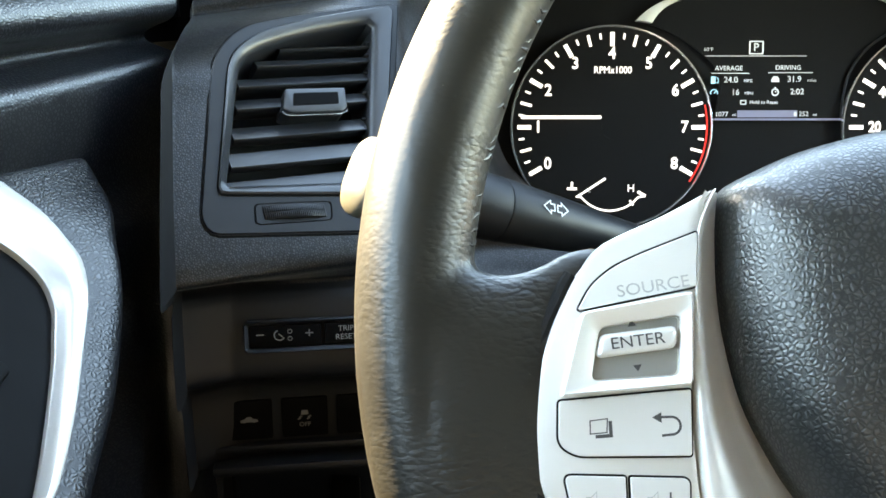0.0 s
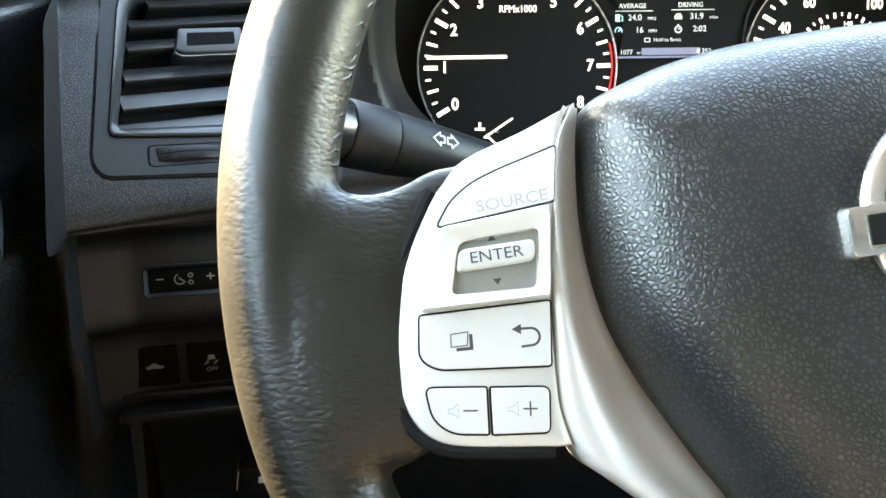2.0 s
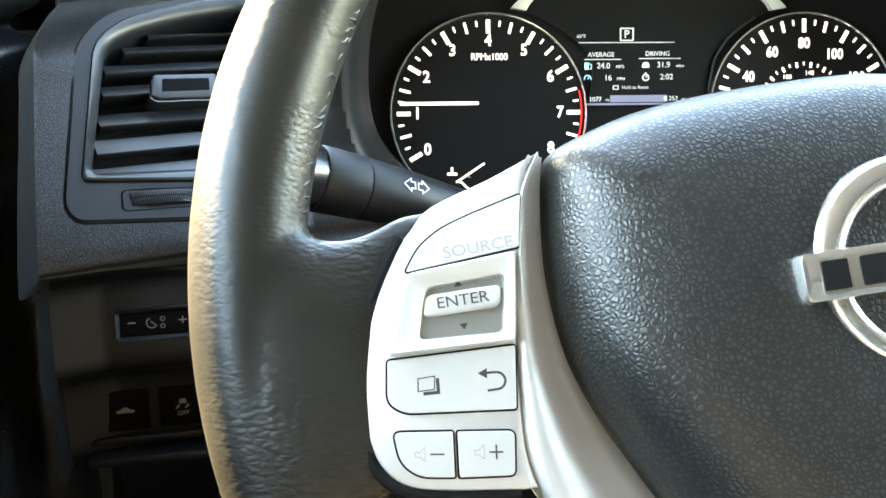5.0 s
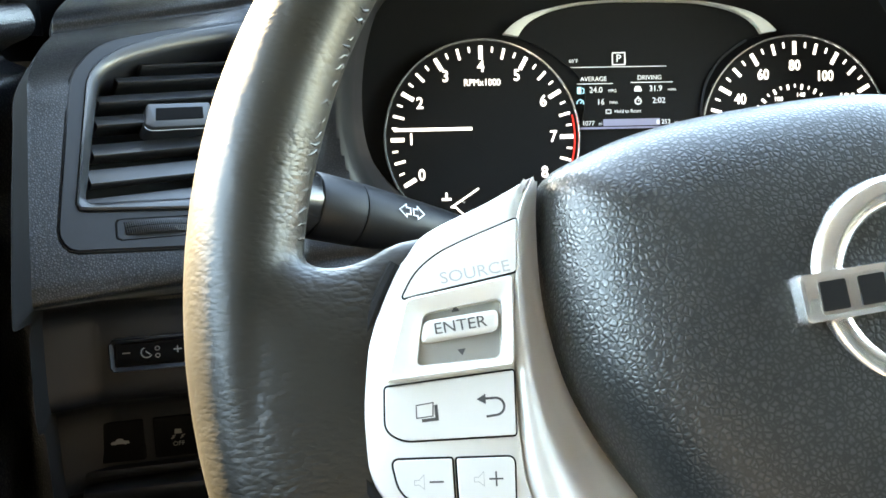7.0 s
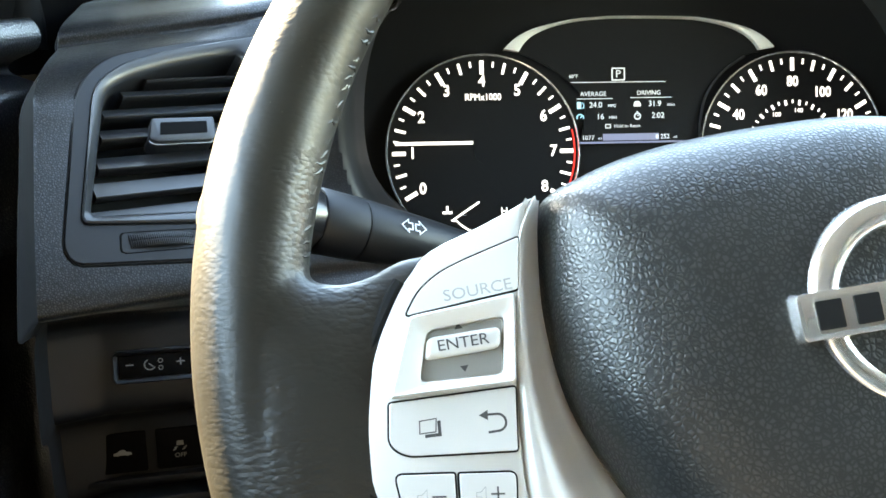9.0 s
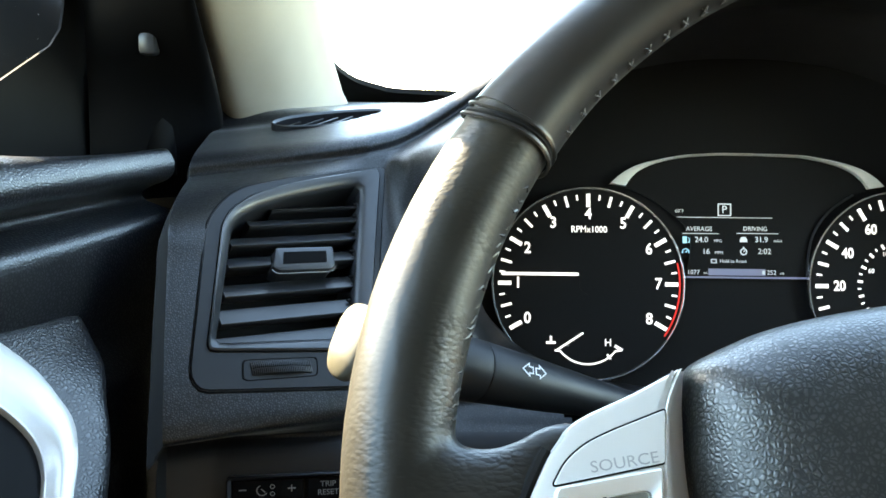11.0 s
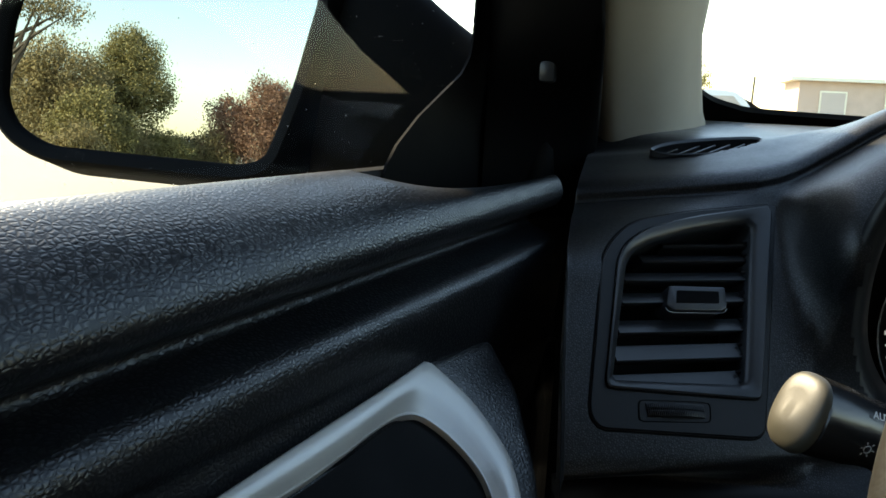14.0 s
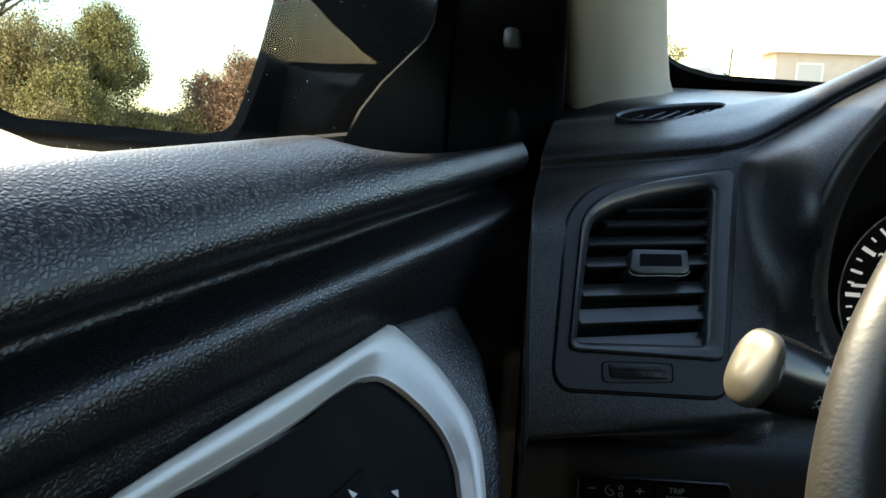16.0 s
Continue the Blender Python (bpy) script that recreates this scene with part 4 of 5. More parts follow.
        lettering("figure", str(v), 0.0042, (0.0242 * math.cos(a), 0.0242 * math.sin(a), 0.0006), LIT, d)
    # screen between the dials
    s = new("trip_screen")
    s.parent = ob
    s.matrix_local = Matrix.Translation((0.0013, -0.0011, 0))
    s["label"] = "dark trip computer screen with small white text"
    arch = spline(mm((64, 6), (67, 34), (50, 52), (28, 64), (14, 68), (30, 79.5), (58, 86.5), (91, 88.5), (124, 86.5), (155, 79.5), (193, 68), (178, 63), (160, 52), (146, 34), (144, 6)), 6)
    part("glass", prism(arch, -0.005, -0.0035), DIAL, s)
    half = [(13.5, 67.5, 23.5, 66.0), (20, 73.6, 27.0, 71.2), (30, 79.3, 33.5, 76.8), (43, 83.3, 45, 81.9), (60, 86.6, 61, 85.5), (76, 88.0, 76.4, 87.0), (91, 88.6, 91, 87.6)]
    band = spline([tuple(c / 1000 for c in r) for r in half + [(209 - a, b, 209 - c, d) for a, b, c, d in half[-2::-1]]], 6)
    part("arch_trim", loft([[(a, b, -0.004), (a, b, 0.0012), ((a + c) / 2, (b + d) / 2, 0.0018), (c, d, 0.0008), (c, d, -0.004)] for a, b, c, d in band], close_cols=True, caps=True), SILVER, s, "bright arch over the screen")
    part("side_trim", tube([(x, y, -0.002) for x, y in spline(mm((176, 62), (160, 51), (149, 36), (145, 20), (144, 6)), 8)], 0.0008, 6), FRAME, s)
    part("lower_trim", box((0.084, 0.0012, 0.0012), (0.103, 0.0062, -0.002)), LIT_FAINT, s)
    z = -0.0032
    for txt, size, x, y, m in (("60°F", 3.2, 60, 50, LIT_DIM), ("AVERAGE", 4.1, 73, 38.2, LIT_DIM), ("DRIVING", 4.1, 110.5, 38.6, LIT_DIM), ("24.0", 5.2, 74.5, 31, LIT_DIM), ("16", 5.2, 77.5, 23.2, LIT_DIM), ("31.9", 5.2, 114.5, 31.4, LIT_DIM), ("2:02", 5.2, 116.5, 23.6, LIT_DIM), ("MPG", 2.7, 85.5, 30.4, LIT_DIM), ("MPH", 2.7, 86, 22.6, LIT_DIM), ("miles", 2.7, 125.5, 30.8, LIT_DIM), ("Hold to Reset", 3.1, 95.5, 17, LIT_DIM), ("252", 4.2, 121, 9.6, LIT_DIM), ("mi", 2.6, 128, 9.3, LIT_DIM), ("1077", 4.2, 69, 9.4, LIT_DIM), ("mi", 2.6, 77, 9.1, LIT_DIM)):
        lettering("lettering", txt, size / 1000, (x / 1000, y / 1000, z), m, s)
    lettering("lettering", "P", 0.0070, (0.090, 0.0512, z), LIT_DIM, s)
    part("gear_frame", ring_plate(resample(mm((85.6, 47), (94.6, 47), (94.6, 55.4), (85.6, 55.4)), 24), resample(mm((86.3, 47.7), (93.9, 47.7), (93.9, 54.7), (86.3, 54.7)), 24), z - 0.001, z + 0.0006), LIT_DIM, s)
    for x0, x1, y in ((58, 122, 46), (62, 86, 35.2), (98, 126, 35.6)):
        part("rule", stroke(mm((x0, y), (x1, y)), 0.0004, z), LIT_DIM, s)
    part("status_bar", prism(mm((79, 7.6), (117, 7.6), (117, 12), (79, 12)), z - 0.001, z - 0.0002), LIT_FAINT, s)
    circle = lambda x, y, r, a0=0, a1=360: mm(*[(x + r * math.cos(t), y + r * math.sin(t)) for t in np.radians(np.linspace(a0, a1, 15))])
    pump = prism(mm((62.2, 28.8), (64.8, 28.8), (64.8, 33.2), (62.2, 33.2)), z - 0.001, z)
    stroke(mm((65.4, 32.6), (66.6, 31.6), (66.4, 29.2), (65.4, 29.2)), 0.0005, z, bm=pump)
    part("pump_symbol", pump, LIT_BLUE, s)
    speed = stroke(circle(64, 22.8, 2.2, -20, 200), 0.0006, z)
    stroke(mm((64, 22.6), (65.2, 24.0)), 0.0006, z, bm=speed)
    part("speed_symbol", speed, LIT_BLUE, s)
    part("car_symbol", prism(mm((100.2, 29.8), (105, 29.8), (105, 31.4), (104, 33.2), (101.2, 33.2), (100.2, 31.4)), z - 0.001, z), LIT_DIM, s)
    watch = stroke(circle(102.6, 23.4, 2.0), 0.0007, z)
    stroke(mm((102.6, 23.4), (103.4, 24.2)), 0.0006, z, bm=watch)
    stroke(mm((102.6, 25.6), (102.6, 26.6)), 0.0008, z, bm=watch)
    part("watch_symbol", watch, LIT_DIM, s)
    part("page_symbol", stroke(mm((81, 15.9), (84.2, 15.9), (84.2, 18.1), (81, 18.1), (81, 15.9)), 0.0005, z), LIT_DIM, s)
    part("range_symbol", prism(mm((114.8, 8.4), (116.6, 8.4), (116.6, 11), (114.8, 11)), z - 0.001, z), LIT_DIM, s)


# ---- side air vent ----
def build_vent():
    ob = thing("air_vent", VENT, "black dashboard air vent with horizontal slats and a tab", "air vent")
    panel = polar(vent_outline(), VENT_C)
    outer = polar(rounded(mm((61.8, 58), (23.6, -56.6), (-63, -46.6), (-42, 24.5), (-36, 33.5), (-22.5, 42.3), (6, 49.7)), [0.003, 0.004, 0.004, 0.02, 0.02, 0.02, 0.03], 6), VENT_C)
    inner = polar(rounded(mm((45.8, 46.8), (16.6, -47.6), (-57.4, -42.2), (-37, 21.5), (-32, 28.5), (-21.5, 33.8), (4, 40.8)), [0.002, 0.003, 0.003, 0.02, 0.02, 0.02, 0.03], 6), VENT_C)
    part("surround", ring_plate(panel, outer, -0.014, 0.0016), PLASTIC, ob, "smooth black surround")
    part("panel_groove", ring_plate(offset(panel, 0.0011), offset(panel, -0.003), -0.004, 0.0004), DARK, ob)
    rows = [[(x, y, z) for x, y in r] for r, z in ((outer, 0.0), (outer, 0.0032), (offset(outer, -0.0009), 0.0040), (offset(inner, 0.0035), 0.0036), (offset(inner, 0.0008), 0.0014), (inner, 0.0), (inner, -0.030))]
    part("frame", loft(rows, close_cols=True), FRAME, ob, "grey vent frame with a bevelled opening")
    part("duct", prism(offset(inner, 0.0005), -0.034, -0.030), DARK, ob)
    # slats, tapered to the opening on the left
    for v, h in ((35.6, 3.6), (27.2, 5.8), (16.2, 6.9), (3.8, 7.7), (-12.4, 8.7), (-27.0, 9.8), (-42.4, 9.6)):
        r = 16.8 + (v + 47.5) * 0.309
        l = -57.2 + (v + 42) * 0.321 if v < 21 else -37 + (v - 21) * 1.75
        l, r = l + 0.6, r - 0.6
        # front face leans back; a thin blade runs on into the duct
        prof = [(-h / 2, -2.4), (-h / 2 + 0.5, -2.0), (h / 2 - 0.4, -5.6), (h / 2, -6.4), (h / 2 - 0.5, -9.0), (h / 2 - 3.0, -20.0), (h / 2 - 4.4, -20.0), (-h / 2 - 0.5, -7.0), (-h / 2 - 0.4, -3.2)]
        rows = [[(x / 1000, (v + q) / 1000, n / 1000) for q, n in prof] for x in np.linspace(l, r, 5)]
        part("slat", loft(rows, close_cols=True, caps=True), SLAT, ob)
        for q in (0.3, -0.3):
            part("pin", tube([((r - 1.6) / 1000, (v + h * q) / 1000, -0.003), ((r + 0.8) / 1000, (v + h * q) / 1000, -0.003)], 0.0008, 6), DARK, ob)
    tab = rounded(mm((-15.6, 8.4), (18.2, 7.2), (16.8, -4.4), (13.4, -6.8), (-15.8, -5.8), (-19.6, -3.4)), 0.0015)
    t = part("tab", prism(tab, -0.012, 0.0030, 0.0012), FRAME, ob, "glossy black direction tab")
    part("tab_inset", prism(rounded(mm((-11.8, 5.2), (13.2, 4.4), (12, -2.6), (-13.6, -2.0)), 0.0008), 0.003, 0.0033), PIANO, t)
    part("tab_edge", stroke(mm(*spline([(-19.6, -3.8), (-15.8, -6.5), (0, -7.0), (13.5, -7.4), (17.2, -4.8)], 5)), 0.00022, 0.0012, 0.0004), BED, t, "thin bright edge")
    # thumb wheel below
    slot = rounded(mm((-46.5, -52.8), (-5.4, -56.0), (-7.6, -67.2), (-48.6, -64.8)), 0.003)
    well = rounded(mm((-43.0, -54.4), (-8.4, -57.2), (-10.2, -65.4), (-44.6, -63.4)), 0.0025)
    part("wheel_slot", ring_plate(polar(slot, (-0.027, -0.060), 72), polar(well, (-0.027, -0.060), 72), -0.004, 0.0020, 0.0014), PIANO, ob)
    part("wheel_well", prism(offset(well, 0.0003), -0.004, 0.0002), DARK, ob)
    rows = []
    for k in range(97):
        x = -42.6 + k * 0.3333
        y, z = -60.0 - 0.075 * (x + 26), 3.4 * (1 - ((x + 26.6) / 19) ** 2) + (0.45 if k % 3 == 1 else 0.0) + 1.2
        rows.append([(x / 1000, (y + q) / 1000, (z + d) / 1000) for q, d in ((-3.5, -3.0), (-3.4, -0.5), (-2.4, 0.0), (-0.3, 0.0), (0.0, -0.4), (0.3, 0.0), (2.4, 0.0), (3.4, -0.5), (3.5, -3.0))])
    part("thumb_wheel", loft(rows), SLAT, ob, "ribbed thumb wheel")


# ---- switches under the vent ----
def build_switches():
    m = basis((-0.0800, 0.4462, 0.9060), 8.4, 12.5) @ Matrix.Diagonal((0.9, 0.86, 1, 1))
    ob = thing("dimmer_switch", m, "black dimmer and trip reset keys in a recess", "switch panel")
    outer = rounded(mm((-24, -9.6), (64, -9.6), (64, 9.6), (-24, 9.6)), 0.003)
    part("frame", ring_plate(resample(outer, 60), resample(offset(outer, -0.0026), 60), -0.004, 0.0030, 0.0016), FRAME, ob)
    part("bed", prism(offset(outer, -0.001), -0.004, -0.0012), DARK, ob)
    for x0, x1 in ((-21.2, 19.5), (21.5, 61)):
        k = part("key", prism(rounded(mm((x0, -6.8), (x1, -6.8), (x1, 6.8), (x0, 6.8)), 0.0015), -0.002, 0.0014, 0.0007), PIANO, ob)
    z = 0.0016
    part("sign", stroke(mm((-17, 1.2), (-12.8, 1.2)), 0.0007, z), DIM, ob)
    bm = stroke(mm((10.5, 1.2), (15, 1.2)), 0.0007, z)
    stroke(mm((12.7, -0.8), (12.7, 3.2)), 0.0007, z + 0.0001, bm=bm)
    part("sign", bm, DIM, ob)
    bm = stroke([(x / 1000, y / 1000) for x, y in [(-4 + 3 * math.cos(t), 0.6 + 3 * math.sin(t)) for t in np.radians(np.linspace(110, 330, 12))]], 0.0006, z)
    stroke(mm((-4.6, 1.4), (-2.2, -0.6)), 0.0006, z + 0.0001, bm=bm)
    for cy in (2.6, -1.6):
        stroke([(x / 1000, y / 1000) for x, y in [(1.8 + 1.2 * math.cos(t), cy + 1.2 * math.sin(t)) for t in np.linspace(0, 6.28, 10)]], 0.0004, z, bm=bm)
    part("dimmer_symbol", bm, DIM, ob)
    lettering("lettering", "TRIP", 0.0046, (0.0335, 0.0028, z), DIM, ob)
    lettering("lettering", "RESET", 0.0046, (0.0335, -0.0022, z), DIM, ob)
    # lower row
    for k, x in enumerate((-0.105, -0.0755, -0.046)):
        s = thing("lower_switch", basis((x, 0.4595 + 0.148 * (x + 0.105), 0.852), 8, 0), ("black boot release switch with a car symbol", "black stability control switch marked OFF", "plain black blank switch")[k], "switch", group="switches under the dashboard")
        part("key", prism(rounded(mm((-12.6, -11.5), (12.6, -11.5), (12.6, 11.5), (-12.6, 11.5)), 0.0015), -0.003, 0.0012, 0.0006), PIANO, s)
        if k == 0:
            pts = spline(mm((-4.4, -1.0), (-4.4, 0.3), (-2.6, 0.7), (-1.2, 1.9), (1.2, 1.9), (2.2, 0.8), (4.4, 0.4), (4.6, -0.9), (3.2, -1.0), (2.6, -1.6), (2.0, -1.0), (-1.8, -1.0), (-2.4, -1.6), (-3.0, -1.0)), 3, True)
            part("car_symbol", prism(pts, 0.0012, 0.0014), DIM, s)
        if k == 1:
            bm = prism(mm((-2.0, 1.6), (2.0, 1.6), (1.6, 4.2), (-1.6, 4.2)), 0.0012, 0.0014)
            for sx in (-1, 1):
                stroke(mm((sx * 2.4 - 1.4, -1.2), (sx * 2.4, -0.4), (sx * 2.4 - 0.4, 0.2), (sx * 2.4 + 1.0, 0.8)), 0.0006, 0.0014, bm=bm)
            part("skid_symbol", bm, DIM, s)
            lettering("lettering", "OFF", 0.0036, (0, -0.0042, 0.0014), DIM, s)
    lp = thing("storage_tray", basis((-0.06, 0.462, 0.826), 8, 0), "black open tray lip under the switches", "tray")
    part("lip", box((0.13, 0.006, 0.02), (0, 0, -0.004), 0.002), PLASTIC, lp)
    part("floor_plate", box((0.13, 0.004, 0.06), (0, 0.010, -0.03), 0.001), PLASTIC, lp)


def build_release():
    ob = thing("bonnet_release", basis((-0.0615, 0.52, 0.745), 6, -10), "black bonnet release lever with a small white mark", "lever")
    part("lever", prism(rounded(mm((-18, -11), (18, -11), (15, 10), (-15, 10)), 0.004), -0.012, 0.004, 0.002), PLASTIC, ob)
    part("stem", box((0.02, 0.012, 0.05), (0, 0.002, -0.035), 0.003), PLASTIC, ob)
    part("mark", prism(rounded(mm((-3.6, -2.6), (3.0, -2.6), (3.6, 2.4), (-3.0, 2.6)), 0.0008), 0.004, 0.0043), PRINT, ob)


# ---- defroster grille ----
def build_defroster():
    ob = thing("defroster_grille", defroster_pose(), "slim black side defroster grille in the dash top", "air vent")
    out = defroster_outline()
    part("frame", ring_plate(out, offset(out, -0.0022), -0.008, 0.0020, 0.0006), FRAME, ob)
    part("duct", prism(offset(out, -0.001), -0.016, -0.012), DARK, ob)
    for k in range(6):
        x = -26 + k * 10.5
        part("fin", box((0.0012, 0.026 if 0 < k < 5 else 0.012, 0.006), m=Matrix.Translation((x / 1000, 0.0012, -0.0040)) @ Matrix.Rotation(radians(-60), 4, "Z")), FRAME, ob)


# ---- driver's door ----
def door_rows():
    rows = []
    for y in np.concatenate([np.linspace(-0.32, 0.14, 14), np.linspace(0.16, 0.535, 50)]):
        a = float(np.interp(y, (0.0, 0.30, 0.345, 0.39, 0.43, 0.46, 0.49, 0.52), (0.012, 0.012, 0.010, 0.010, 0.022, 0.020, 0.011, 0.003)))
        e = float(np.interp(y, (0.36, 0.43, 0.50), (0, 0.014, 0.03)))
        dz = 0.03 * (y - 0.37)
        f = 1.005 - 0.024 * min(1.0, max(0.0, (y - 0.365) / 0.04))
        t = 0.77
        g = 0.010 * min(1.0, max(0.0, (0.365 - y) / 0.03))
        prof = [(-0.058, 1.05), (-0.058, 1.078 - e), (-0.045, 1.0865 - e), (-0.032, 1.087 - e), (-0.020, 1.0835 - 0.6 * e + 0.4 * dz), (-0.011, 1.0785 + 0.7 * dz - 0.2 * e), (-0.004, 1.073 + dz), (0.0005, 1.066 + dz), (0.0005, 1.060 + dz), (-0.004, 1.0550 + dz), (-0.013, 1.0515 + dz), (-0.020, 1.0475 + dz), (-0.0185, 1.0430 + dz), (-0.009, 1.0395 + dz), (0.0, 1.0355 + dz), (0.003, 1.028 + 0.8 * dz), (0.002, (1.028 + f) / 2 + 0.001 + 0.5 * dz), (0.0, f + 0.004),
                (a * 0.30, f - a * 0.30 * t - g), (a * 0.62, f - a * 0.62 * t - g), (a * 0.88, f - a * 0.88 * t), (a * 1.0, f - a * t - 0.006), (a * 1.03, f - a * t - 0.018), (a * 0.98, 0.90), (a * 0.8, 0.82), (a * 0.5 + 0.002, 0.74), (0.0, 0.62), (0.0, 0.40)]
        rows.append([door_pt(y, o, z) for o, z in spline(prof, 4)])
    return rows


def build_door():
    ob = thing("door_1", Matrix(), "dark blue-black driver's door panel with padded rolls", "car door", kind="structure")
    part("panel", loft(door_rows()), DOOR, ob, "padded grained door panel", smooth=80)
    # outer skin below the window
    rows = [[door_pt(y, o, z) for o, z in ((-0.058, 1.080), (-0.075, 1.074), (-0.10, 1.0), (-0.11, 0.7), (-0.10, 0.3))] for y in np.linspace(-0.32, 0.62, 12)]
    part("skin", loft(rows), HOUSING, ob)
    # window seal and black corner piece before the glass
    part("window_seal", tube([door_pt(y, -0.056, 1.081) for y in np.linspace(-0.3, 0.46, 14)], 0.004, 8), RUBBER, ob)
    sail = [(0.405, 1.060), (0.414, 1.086), (0.424, 1.096), (0.446, 1.110), (0.475, 1.124), (0.496, 1.134), (0.506, 1.144), (0.510, 1.158), (0.512, 1.185), (0.492, 1.22), (0.44, 1.28), (0.36, 1.345), (0.30, 1.40), (0.44, 1.43), (0.66, 1.30), (0.80, 1.20), (0.84, 1.12), (0.84, 1.05), (0.50, 1.045)]
    P = [Vector(door_pt(y, -0.050, z)) for y, z in sail]
    bm = bmesh.new()
    f = bm.faces.new([bm.verts.new(p) for p in P])
    g = bmesh.ops.extrude_face_region(bm, geom=[f])
    bmesh.ops.translate(bm, vec=DOOR_OUT * -0.0015, verts=[v for v in g["geom"] if isinstance(v, bmesh.types.BMVert)])
    part("corner_panel", bm, PIANO, ob, "black corner panel of the window frame")
    part("frame_bead", tube([door_pt(y, -0.048, z) for y, z in ((0.532, 1.075), (0.534, 1.12), (0.534, 1.16), (0.52, 1.21))], 0.003, 8), RUBBER, ob)
    part("frame_bead", tube([door_pt(y, -0.036, z) for y, z in ((0.575, 1.06), (0.578, 1.13), (0.572, 1.18), (0.53, 1.25))], [0.016, 0.014, 0.012, 0.010], 12), PIANO, ob)
    near = [(-0.198, 0.536, 1.045), (-0.197, 0.535, 1.10), (-0.197, 0.533, 1.15), (-0.198, 0.525, 1.19), (-0.210, 0.47, 1.26), (-0.222, 0.40, 1.34)]
    edge = [(-0.142, 0.640, 1.045), (-0.136, 0.610, 1.098), (-0.129, 0.524, 1.15), (-0.127, 0.470, 1.19), (-0.120, 0.372, 1.26), (-0.105, 0.26, 1.34)]
    rows = []
    for f, d in ((0, 0), (0.12, 0.004), (0.5, 0.002), (0.85, 0.006), (0.96, 0.005), (1.0, 0.0), (0.99, -0.012)):
        rows.append([tuple(Vector(p).lerp(Vector(q), f) + Vector((0.25, -0.95, 0)) * d) for p, q in zip(spline(near, 5), spline(edge, 5))])
    part("pillar_garnish", loft(rows), PIANO, ob, "black inner frame of the door opening", smooth=60)
    part("screw_cover", box((0.010, 0.014, 0.013), door_pt(0.535, -0.013, 1.138), 0.003), FRAME, ob, "small grey screw cover")
    pane = part("pane", loft([[door_pt(y, -0.058, z) for y in np.linspace(-0.4, 0.62, 6)] for z in (1.07, 1.46)]), GLASS, ob)
    pane.visible_shadow = False
    rng = random.Random(12)
    verts, faces = [], []
    for k in range(260):
        y, z, r = rng.uniform(0.12, 0.50), rng.uniform(1.085, 1.24), rng.choice((0.00012, 0.00016, 0.0002, 0.0003))
        b = len(verts)
        a = rng.uniform(0, 3)
        for t in range(5):
            w = a + t * 1.2566
            verts.append(door_pt(y + r * math.cos(w), -0.0565, z + r * rng.uniform(0.6, 1.3) * math.sin(w)))
        faces.append(tuple(range(b, b + 5)))
    me = bpy.data.meshes.new("dust")
    me.from_pydata(verts, [], faces)
    me.materials.append(PRINT)
    dust = new("dust", me)
    dust.parent = ob
    # upper rail that closes the opening
    part("frame_rail", tube([door_pt(y, -0.045, z) for y, z in ((0.52, 1.27), (0.36, 1.37), (0.26, 1.43), (0.10, 1.46), (-0.35, 1.46))], 0.02, 8), RUBBER, ob)


A0 = Vector((-0.184, 0.364, 1.005))
E1, E2, E3 = Vector((0.06695, 0.99398, 0.08671)), Vector((-0.7915, 0, 0.61116)), Vector((0.60748, -0.10955, 0.78674))


